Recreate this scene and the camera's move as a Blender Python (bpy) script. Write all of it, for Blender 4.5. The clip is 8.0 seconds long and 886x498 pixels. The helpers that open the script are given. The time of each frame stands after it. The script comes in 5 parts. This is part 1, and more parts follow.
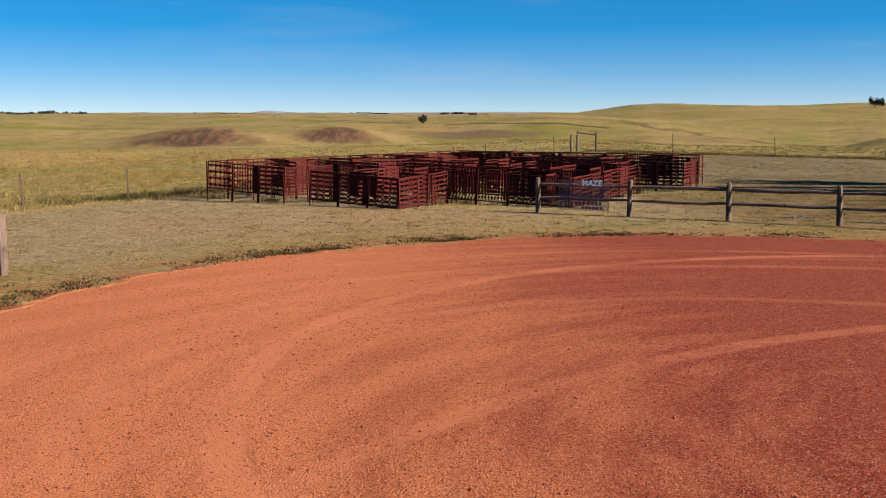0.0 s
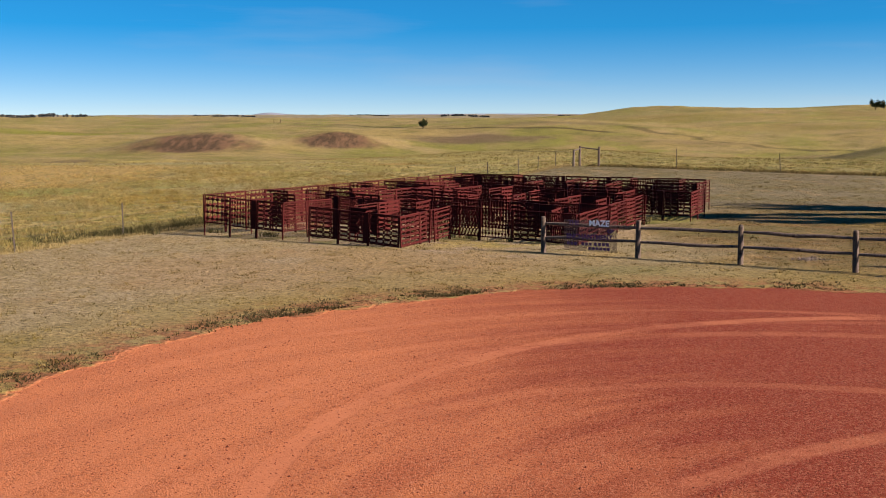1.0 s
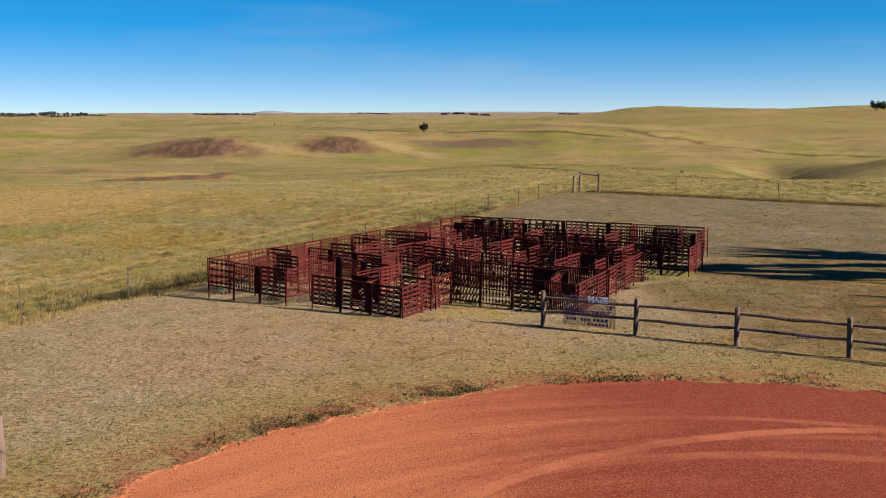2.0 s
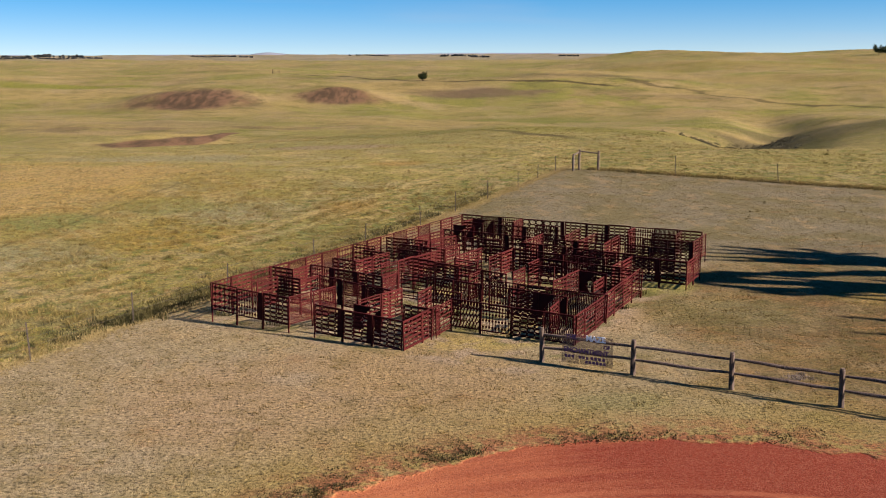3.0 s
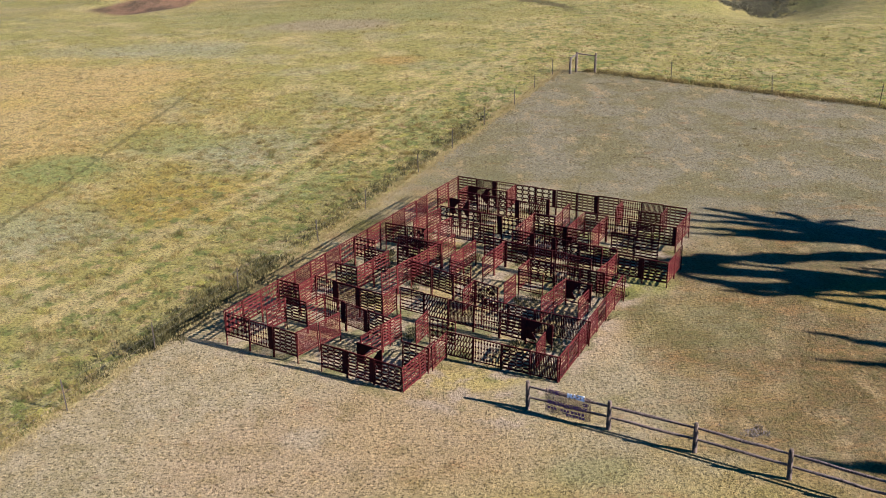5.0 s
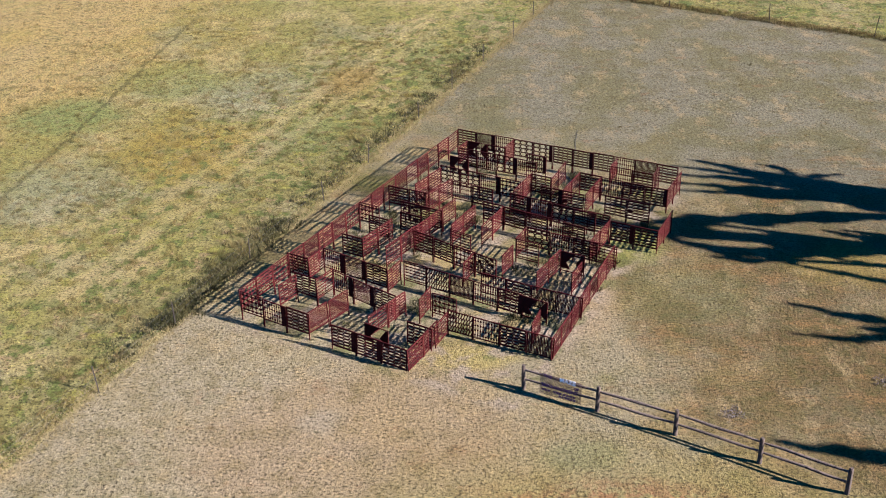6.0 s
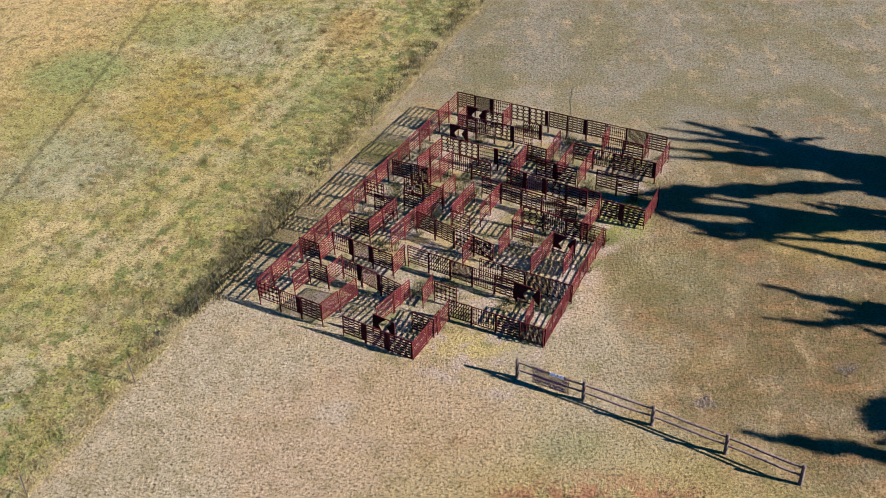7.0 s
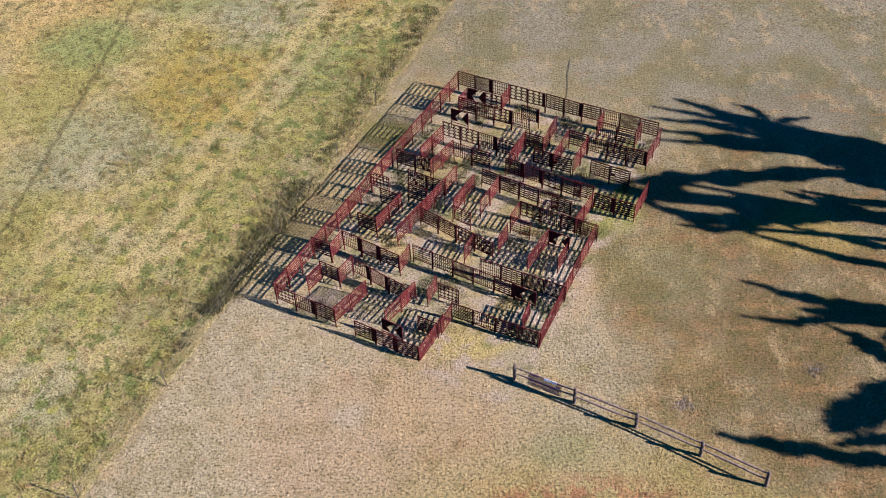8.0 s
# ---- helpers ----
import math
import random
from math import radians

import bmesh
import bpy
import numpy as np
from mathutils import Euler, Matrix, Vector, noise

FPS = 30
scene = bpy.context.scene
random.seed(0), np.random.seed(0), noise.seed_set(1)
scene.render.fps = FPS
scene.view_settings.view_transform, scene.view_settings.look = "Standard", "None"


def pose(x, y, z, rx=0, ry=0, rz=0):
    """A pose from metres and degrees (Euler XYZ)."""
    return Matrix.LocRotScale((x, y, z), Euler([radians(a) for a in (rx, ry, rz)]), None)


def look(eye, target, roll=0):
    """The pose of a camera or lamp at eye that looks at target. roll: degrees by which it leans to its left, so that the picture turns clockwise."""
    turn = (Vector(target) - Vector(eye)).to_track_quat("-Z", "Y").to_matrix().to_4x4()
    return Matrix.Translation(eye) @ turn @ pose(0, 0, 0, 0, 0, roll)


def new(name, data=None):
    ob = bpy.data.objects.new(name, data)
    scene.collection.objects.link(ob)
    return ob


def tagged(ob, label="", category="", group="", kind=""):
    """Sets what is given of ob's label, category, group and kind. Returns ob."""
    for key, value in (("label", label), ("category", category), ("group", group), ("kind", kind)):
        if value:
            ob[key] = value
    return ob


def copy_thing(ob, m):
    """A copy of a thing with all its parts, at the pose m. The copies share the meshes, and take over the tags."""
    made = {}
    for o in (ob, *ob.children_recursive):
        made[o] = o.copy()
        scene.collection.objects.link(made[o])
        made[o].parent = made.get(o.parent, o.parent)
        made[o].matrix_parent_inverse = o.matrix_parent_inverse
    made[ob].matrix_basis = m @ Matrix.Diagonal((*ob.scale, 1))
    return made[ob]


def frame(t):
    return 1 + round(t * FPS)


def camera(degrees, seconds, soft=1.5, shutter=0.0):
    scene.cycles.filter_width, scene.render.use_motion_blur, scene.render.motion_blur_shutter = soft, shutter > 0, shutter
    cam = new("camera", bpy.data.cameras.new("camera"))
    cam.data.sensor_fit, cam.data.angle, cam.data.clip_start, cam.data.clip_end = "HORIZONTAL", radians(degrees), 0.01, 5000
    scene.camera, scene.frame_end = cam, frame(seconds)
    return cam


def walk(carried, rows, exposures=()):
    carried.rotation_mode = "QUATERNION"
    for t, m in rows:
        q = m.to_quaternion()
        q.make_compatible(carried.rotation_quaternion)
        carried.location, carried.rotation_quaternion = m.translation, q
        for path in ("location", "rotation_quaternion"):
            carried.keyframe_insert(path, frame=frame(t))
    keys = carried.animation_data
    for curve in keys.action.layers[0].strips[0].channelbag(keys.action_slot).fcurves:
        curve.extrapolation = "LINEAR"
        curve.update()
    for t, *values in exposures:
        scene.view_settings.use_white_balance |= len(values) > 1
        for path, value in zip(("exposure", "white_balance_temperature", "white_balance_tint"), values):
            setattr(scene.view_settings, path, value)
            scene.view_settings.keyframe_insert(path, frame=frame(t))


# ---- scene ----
cam = camera(47.2, 8.0, soft=1.0)
PATH = [
    (0, (0.771, -0.036, 2.698), (0.747, 1.95, 2.462), -0.0),
    (0.5, (0.681, 0.953, 3.135), (0.656, 2.939, 2.9), -0.0),
    (1, (0.686, 0.986, 3.825), (0.661, 2.972, 3.592), -0.1),
    (1.5, (0.692, 0.83, 4.95), (0.666, 2.816, 4.715), -0.1),
    (2, (0.668, 0.783, 6.294), (0.642, 2.769, 6.056), -0.1),
    (2.2, (0.65, 0.804, 6.848), (0.625, 2.789, 6.605), -0.1),
    (3.3, (0.641, 0.822, 10.581), (0.616, 2.78, 10.174), -0.3),
    (3.5, (0.637, 0.791, 11.462), (0.613, 2.741, 11.019), -0.5),
    (4, (0.729, 0.718, 13.702), (0.703, 2.646, 13.172), -0.7),
    (5.3, (1.062, 0.646, 20.134), (1.028, 2.482, 19.342), -1.0),
    (5.5, (1.05, 0.498, 20.999), (1.016, 2.315, 20.165), -1.1),
    (6, (1.073, 0.425, 23.905), (1.038, 2.18, 22.946), -1.4),
    (6.5, (1.196, 0.435, 27.311), (1.156, 2.118, 26.232), -1.7),
    (7, (1.372, 0.753, 30.938), (1.325, 2.354, 29.74), -2.2),
    (7.5, (1.496, 1.545, 34.653), (1.443, 3.059, 33.347), -2.7),
    (8, (1.577, 2.596, 38.535), (1.52, 4.019, 37.131), -3.2),
]
EXPOSURES = [(0, 2.17, 7300, 23), (2, 2.17, 7100, 23), (3.5, 2.31, 6900, 22), (4, 2.50, 6650, 19), (5.5, 2.64, 5700, 17), (8, 2.75, 5650, 23)]
walk(cam, [(t, look(eye, target, roll)) for t, eye, target, roll in PATH], EXPOSURES)

# ---------------------------------------------------------------- light
SUN_AZ, SUN_EL = radians(-20.0), radians(25.5)  # azimuth counted from +x
SUN_DIR = Vector((math.cos(SUN_EL) * math.cos(SUN_AZ), math.cos(SUN_EL) * math.sin(SUN_AZ), math.sin(SUN_EL)))

world = bpy.data.worlds.new("sky")
scene.world = world
world.use_nodes = True
wt = world.node_tree
sky = wt.nodes.new("ShaderNodeTexSky")
sky.sky_type = "NISHITA"
sky.sun_disc = False
sky.sun_elevation = SUN_EL
sky.sun_rotation = radians(90) - SUN_AZ
sky.altitude, sky.air_density, sky.dust_density, sky.ozone_density = 800, 0.48, 0.08, 1.1
wt.nodes["Background"].inputs["Strength"].default_value = 0.043
rich = wt.nodes.new("ShaderNodeHueSaturation")
rich.inputs["Hue"].default_value = 0.501
rich.inputs["Saturation"].default_value, rich.inputs["Value"].default_value = 2.3, 1.40
soft_sky = wt.nodes.new("ShaderNodeGamma")
soft_sky.inputs["Gamma"].default_value = 0.60
wt.links.new(sky.outputs["Color"], soft_sky.inputs["Color"])
wt.links.new(soft_sky.outputs["Color"], rich.inputs["Color"])
coords, wind, cirrus = wt.nodes.new("ShaderNodeTexCoord"), wt.nodes.new("ShaderNodeMapping"), wt.nodes.new("ShaderNodeTexNoise")
wind.inputs["Scale"].default_value = (1.0, 1.0, 9.0)
cirrus.inputs["Scale"].default_value, cirrus.inputs["Detail"].default_value = 3.2, 6.0
thin, veil = wt.nodes.new("ShaderNodeMapRange"), wt.nodes.new("ShaderNodeMix")
thin.inputs["From Min"].default_value, thin.inputs["From Max"].default_value, thin.inputs["To Max"].default_value = 0.56, 0.80, 0.14
veil.data_type = "RGBA"
veil.inputs[7].default_value = (2.9, 3.1, 3.4, 1.0)
wt.links.new(coords.outputs["Generated"], wind.inputs["Vector"])
wt.links.new(wind.outputs["Vector"], cirrus.inputs["Vector"])
wt.links.new(cirrus.outputs["Fac"], thin.inputs["Value"])
wt.links.new(thin.outputs["Result"], veil.inputs[0])
wt.links.new(rich.outputs["Color"], veil.inputs[6])
wt.links.new(veil.outputs[2], wt.nodes["Background"].inputs["Color"])

sun_data = bpy.data.lights.new("sun", "SUN")
sun_data.energy, sun_data.angle, sun_data.color = 5.0, radians(0.55), (1.0, 0.90, 0.74)
sun = new("sun", sun_data)
sun.matrix_world = look(SUN_DIR * 200, (0, 0, 0))


# ---------------------------------------------------------------- material tools
class Nodes:
    """Short calls for building a node tree."""

    def __init__(self, name, rough=0.8, metal=0.0):
        self.mat = bpy.data.materials.new(name)
        self.mat.use_nodes = True
        self.t = self.mat.node_tree
        self.bsdf = self.t.nodes["Principled BSDF"]
        self.bsdf.inputs["Roughness"].default_value = rough
        self.bsdf.inputs["Metallic"].default_value = metal
        self.bsdf.inputs["Specular IOR Level"].default_value = 0.3

    def put(self, socket, value):
        if hasattr(value, "is_output"):
            self.t.links.new(value, socket)
        elif isinstance(value, (tuple, list)) and len(value) == 3 and socket.type == "RGBA":
            socket.default_value = (*value, 1)
        else:
            socket.default_value = value

    def node(self, kind):
        return self.t.nodes.new("ShaderNode" + kind)

    def math(self, op, a, b=0.0, clamp=False):
        n = self.node("Math")
        n.operation, n.use_clamp = op, clamp
        self.put(n.inputs[0], a), self.put(n.inputs[1], b)
        return n.outputs[0]

    def place(self):
        return self.node("NewGeometry").outputs["Position"]

    def local(self):
        return self.node("TexCoord").outputs["Object"]

    def split(self, v):
        n = self.node("SeparateXYZ")
        self.put(n.inputs[0], v)
        return n.outputs

    def scaled(self, v, s):
        n = self.node("VectorMath")
        n.operation = "MULTIPLY"
        self.put(n.inputs[0], v)
        n.inputs[1].default_value = s
        return n.outputs[0]

    def noise(self, v, scale, detail=4.0, rough=0.55, lo=None, hi=None):
        n = self.node("TexNoise")
        self.put(n.inputs["Vector"], v)
        n.inputs["Scale"].default_value, n.inputs["Detail"].default_value, n.inputs["Roughness"].default_value = scale, detail, rough
        return n.outputs["Fac"] if lo is None else self.ramp(n.outputs["Fac"], lo, hi)

    def voronoi(self, v, scale, out="Distance"):
        n = self.node("TexVoronoi")
        self.put(n.inputs["Vector"], v)
        n.inputs["Scale"].default_value = scale
        return n.outputs[out]

    def ramp(self, v, lo, hi, a=0.0, b=1.0):
        n = self.node("MapRange")
        n.interpolation_type = "SMOOTHSTEP"
        self.put(n.inputs["Value"], v)
        for key, value in (("From Min", lo), ("From Max", hi), ("To Min", a), ("To Max", b)):
            n.inputs[key].default_value = value
        return n.outputs["Result"]

    def mix(self, f, a, b, blend="MIX"):
        n = self.node("Mix")
        n.data_type, n.blend_type = "RGBA", blend
        self.put(n.inputs[0], f), self.put(n.inputs[6], a), self.put(n.inputs[7], b)
        return n.outputs[2]

    def bump(self, height, strength, distance):
        n = self.node("Bump")
        self.put(n.inputs["Height"], height)
        self.put(n.inputs["Strength"], strength)
        n.inputs["Distance"].default_value = distance
        self.t.links.new(n.outputs[0], self.bsdf.inputs["Normal"])

    def colour(self, c):
        self.put(self.bsdf.inputs["Base Color"], c)
        return self


# The line of the wire fence and the far fence, in the plan
FENCE_A, FENCE_N = (-13.5, 32.6), (0.9235, -0.3836)
BACK_A, BACK_N = (12.9, 88.4), (0.54, 0.842)
GRAVEL_C, GRAVEL_R = (6.0, 12.0), (12.4, 13.6)
MAZE_A = radians(-27.7)
MAZE_O, MODULE = (-8.58, 37.97), 1.2


def maze_xy(u, v):
    c, s = math.cos(MAZE_A), math.sin(MAZE_A)
    return MAZE_O[0] + MODULE * (u * c - v * s), MAZE_O[1] + MODULE * (u * s + v * c)


# ---------------------------------------------------------------- lie of the land
def bell(x, y, cx, cy, sx, sy, turn=0.0):
    c, s = math.cos(radians(turn)), math.sin(radians(turn))
    a, b = (x - cx) * c + (y - cy) * s, -(x - cx) * s + (y - cy) * c
    return np.exp(-((a / sx) ** 2) - (b / sy) ** 2)


def ease(x, lo, hi):
    t = np.clip((x - lo) / (hi - lo), 0, 1)
    return t * t * (3 - 2 * t)


def land(x, y):
    """Height of the ground, in metres, at a place in the plan."""
    x, y = np.asarray(x, float), np.asarray(y, float)
    r = np.hypot(x * 0.6, np.maximum(y, 0))
    z = np.interp(r, [0, 62, 88, 112, 150, 200, 300, 345, 400, 480, 900, 1500, 1800, 2200, 3000, 3800, 4600],
                  [0, 0, 0.6, 0.4, -1.4, -2.4, -4.2, -3.4, 3.8, 7.2, 13, 20, 22, 22, 44, 60, 63])
    z = z + 2.2 * bell(x, y, 16, 150, 30, 36)               # the near rise behind the yard
    bend = 44 + 0.33 * (y - 150) + 3 * np.sin(y * 0.06)
    z = z - 3.6 * np.exp(-(((x - bend) / 9) ** 2)) * ease(y, 105, 150) * (1 - ease(y, 230, 330))  # the draw
    z = z + 4.0 * bell(x, y, 80, 166, 16, 40, -18)         # spur beyond the draw
    z = z + 5.6 * bell(x, y, -87, 346, 27, 17, 6)           # two eroded mounds
    z = z + 4.4 * bell(x, y, -39, 358, 18, 14, -4)
    z = z + 1.1 * bell(x, y, -47, 160, 20, 4.5, 68) - 0.9 * bell(x, y, -40, 156, 20, 4.5, 68)  # cut bank
    z = z + 9 * ease(x, 40, 190) * np.exp(-(((y - 860) / 240) ** 2)) + 2.5 * bell(x, y, 175, 905, 60, 60)
    far = ease(r, 110, 420)
    z = z + far * (1.6 * np.sin(x * 0.021 + 1.3) * np.sin(y * 0.017 + 0.4) + 0.9 * np.sin(x * 0.047 + y * 0.013))
    near_far = ease(r, 105, 190)
    for k, (amp, wl, turn) in enumerate(((0.55, 31, 0.4), (0.4, 19, 1.7), (0.35, 47, 2.6), (0.25, 13, 0.9), (0.5, 71, 1.2))):
        c, q = math.cos(turn), math.sin(turn)
        z = z + near_far * 0.34 * amp * np.sin((x * c + y * q) * 6.283 / wl + k + 1.5 * np.sin((x * q - y * c) * 6.283 / (wl * 2.3)))
    z = z + ease(r, 500, 1500) * (2.2 * np.sin(x * 0.0042 + 0.6) * np.sin(y * 0.0031 + 1.0))
    return z


def land_z(x, y):
    return float(land(x, y))


def fence_side(x, y):
    return (x - FENCE_A[0]) * FENCE_N[0] + (y - FENCE_A[1]) * FENCE_N[1]


def back_side(x, y):
    return (x - BACK_A[0]) * BACK_N[0] + (y - BACK_A[1]) * BACK_N[1]


# ---------------------------------------------------------------- materials
DUSK = 0.26  # even scale on all swatch colours below, lowered against a higher exposure


class Turf(Nodes):
    """The colours of the ground by its place in the plan; turf and loose blades share them."""

    def survey(self):
        m = self
        m.bsdf.inputs["Specular IOR Level"].default_value = 0.06  # dull, dusty surfaces
        m.p = m.place()
        m.x, m.y, _ = m.split(m.p)
        m.wob = m.math("SUBTRACT", m.noise(m.p, 0.9, 5, 0.6), 0.5)
        m.wob_big = m.math("SUBTRACT", m.noise(m.p, 0.16, 3), 0.5)
        m.fine = m.noise(m.p, 8.0, 5, 0.7)
        m.clump = m.noise(m.p, 2.0, 5, 0.65)
        m.patch = m.noise(m.p, 0.22, 4, 0.6)
        m.patch_b = m.noise(m.scaled(m.p, (1.3, 0.9, 1)), 0.09, 4, 0.55)

    def side(self, a, n):
        m = self
        return m.math("ADD", m.math("MULTIPLY", m.math("SUBTRACT", m.x, a[0]), n[0]), m.math("MULTIPLY", m.math("SUBTRACT", m.y, a[1]), n[1]))

    def round_at(self, cx, cy, rx, ry):
        m = self
        dx, dy = m.math("DIVIDE", m.math("SUBTRACT", m.x, cx), rx), m.math("DIVIDE", m.math("SUBTRACT", m.y, cy), ry)
        return m.math("SQRT", m.math("ADD", m.math("MULTIPLY", dx, dx), m.math("MULTIPLY", dy, dy)))

    def band(self, v, at, half, soft):
        return self.ramp(self.math("ABSOLUTE", self.math("SUBTRACT", v, at)), half, half + soft, 1.0, 0.0)

    def prairie(self):
        m, p = self, self.p
        straw, gold, green, sage = (0.78, 0.63, 0.29), (0.80, 0.56, 0.15), (0.53, 0.49, 0.155), (0.55, 0.51, 0.31)
        c = m.mix(m.ramp(m.patch, 0.35, 0.56), straw, green)
        golden = m.math("MULTIPLY", m.ramp(m.patch_b, 0.34, 0.52), m.ramp(m.math("ADD", m.round_at(-36, 80, 20, 23), m.math("MULTIPLY", m.wob_big, 0.9)), 0.5, 1.15, 0.65, 0.10))
        c = m.mix(golden, c, gold)
        c = m.mix(m.math("MULTIPLY", m.ramp(m.math("ADD", m.round_at(-15.5, 57, 5, 8), m.math("MULTIPLY", m.wob, 0.8)), 0.5, 1.2, 1.0, 0.0), 0.8), c, (0.62, 0.46, 0.10))
        c = m.mix(m.math("MULTIPLY", m.noise(p, 0.17, 4, 0.6, 0.5, 0.62), 0.5), c, sage)
        near_rag = m.math("MULTIPLY", m.math("ADD", m.wob_big, m.math("MULTIPLY", m.wob, 0.6)), 1.3)
        leafy, pale_sage, ochre = (0.38, 0.45, 0.15), (0.54, 0.54, 0.36), (0.82, 0.59, 0.25)
        for cx, cy, rx, ry, tone, amount in ((-30, 73, 9, 12, ochre, 0.75), (-34, 88, 15, 9, ochre, 0.8), (-24.5, 63, 4.2, 3.4, leafy, 0.85), (-8, 60, 3.2, 4.5, leafy, 0.7), (-0.7, 72, 3.0, 7.0, leafy, 0.7),
                                             (-21, 51.5, 4.8, 4.6, pale_sage, 0.6), (-12.7, 66.5, 4.6, 6.5, pale_sage, 0.6), (-20, 32.5, 3.5, 3.5, pale_sage, 0.55), (-19, 69.5, 5, 4, leafy, 0.5), (-28, 103, 11, 6, pale_sage, 0.6), (-14, 129, 22, 15, leafy, 0.55)):
            spot = m.ramp(m.math("ADD", m.round_at(cx, cy, rx, ry), near_rag), 0.45, 1.15, 1.0, 0.0)
            c = m.mix(m.math("MULTIPLY", spot, amount), c, tone)
        edge = m.side(FENCE_A, FENCE_N)
        c = m.mix(m.math("MULTIPLY", m.ramp(edge, -6.5, -2.0), m.ramp(m.patch, 0.35, 0.55, 0.1, 0.5)), c, (0.44, 0.39, 0.14))
        strip = m.ramp(edge, -16, -7, 0.25, 1.0)              # ranker growth toward the fence
        c = m.mix(m.math("MULTIPLY", strip, m.noise(p, 1.15, 5, 0.6, 0.55, 0.65)), c, (0.64, 0.47, 0.24))
        c = m.mix(m.math("MULTIPLY", strip, m.noise(m.scaled(p, (0.9, 1.1, 1.3)), 0.85, 5, 0.6, 0.54, 0.64)), c, (0.56, 0.52, 0.13))
        c = m.mix(m.math("MULTIPLY", strip, m.noise(m.scaled(p, (1.1, 0.8, 0.7)), 1.0, 5, 0.6, 0.51, 0.61)), c, (0.28, 0.32, 0.09))
        wide = m.noise(m.scaled(p, (1, 1.2, 1)), 0.018, 5, 0.6)
        far = m.mix(m.ramp(wide, 0.42, 0.60), (0.61, 0.48, 0.20), (0.38, 0.395, 0.095))
        far = m.mix(m.math("MULTIPLY", m.noise(m.scaled(p, (1, 1.5, 1)), 0.03, 5, 0.65, 0.46, 0.66), 0.7), far, (0.62, 0.47, 0.27))
        far = m.mix(m.math("MULTIPLY", m.noise(m.scaled(p, (1, 1.3, 1)), 0.012, 5, 0.65, 0.54, 0.68), 0.6), far, (0.27, 0.20, 0.12))
        far = m.mix(m.math("MULTIPLY", m.noise(p, 0.13, 7, 0.7, 0.50, 0.62), 0.65), far, (0.24, 0.235, 0.065))
        far = m.mix(m.math("MULTIPLY", m.noise(m.scaled(p, (1, 1, 1)), 0.045, 7, 0.7, 0.54, 0.66), 0.65), far, (0.66, 0.53, 0.30))
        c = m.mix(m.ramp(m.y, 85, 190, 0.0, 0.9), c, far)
        ruts = m.math("MAXIMUM", m.band(m.math("ADD", edge, m.math("MULTIPLY", m.wob, 0.5)), -6.3, 0.25, 0.5), m.band(m.math("ADD", edge, m.math("MULTIPLY", m.wob, 0.5)), -8.2, 0.25, 0.5))
        ruts = m.math("MULTIPLY", ruts, m.math("MULTIPLY", m.noise(p, 0.2, 4, 0.6, 0.36, 0.56), m.ramp(m.y, 90, 130, 1.0, 0.0)))
        c = m.mix(m.math("MULTIPLY", ruts, 0.5), c, (0.78, 0.62, 0.29))
        def stroke(ax, ay, bx, by, half, soft, tone, amount, c):
            run = math.hypot(bx - ax, by - ay)
            wx, wy = (bx - ax) / run, (by - ay) / run
            far_wob = m.math("MULTIPLY", m.math("SUBTRACT", m.noise(p, 0.05, 4, 0.6), 0.5), 14 * soft)
            reach = m.side((ax, ay), (wx, wy))
            mask = m.math("MULTIPLY", m.band(m.math("ADD", m.side((ax, ay), (-wy, wx)), far_wob), 0.0, half, soft), m.math("MULTIPLY", m.ramp(reach, -4, 4), m.ramp(reach, run - 5, run + 5, 1.0, 0.0)))
            return m.mix(m.math("MULTIPLY", mask, amount), c, tone)

        c = m.mix(m.ramp(m.y, 2100, 2600, 0.0, 0.6), c, m.mix(m.ramp(wide, 0.40, 0.60), (0.50, 0.45, 0.40), (0.36, 0.35, 0.33)))  # farthest land greyed toward mauve: distance haze put into the ground colour
        c = stroke(-86, 484, -8, 408, 1.1, 0.9, (0.12, 0.085, 0.05), 0.85, c)      # far two-track
        c = stroke(-8, 408, 60, 384, 1.1, 0.9, (0.12, 0.085, 0.05), 0.85, c)
        c = stroke(112, 345, 230, 316, 0.7, 1.7, (0.10, 0.085, 0.04), 0.7, c)      # creek line
        c = stroke(60, 400, 112, 345, 0.7, 1.7, (0.10, 0.085, 0.04), 0.6, c)
        c = stroke(30, 380, 96, 300, 2.5, 5.0, (0.42, 0.45, 0.09), 0.6, c)
        c = stroke(-3, 160, 15, 122, 0.5, 0.9, (0.15, 0.12, 0.06), 0.85, c)       # path over the near rise
        c = stroke(-90, 205, -20, 214, 2.0, 6.0, (0.30, 0.21, 0.13), 0.6, c)
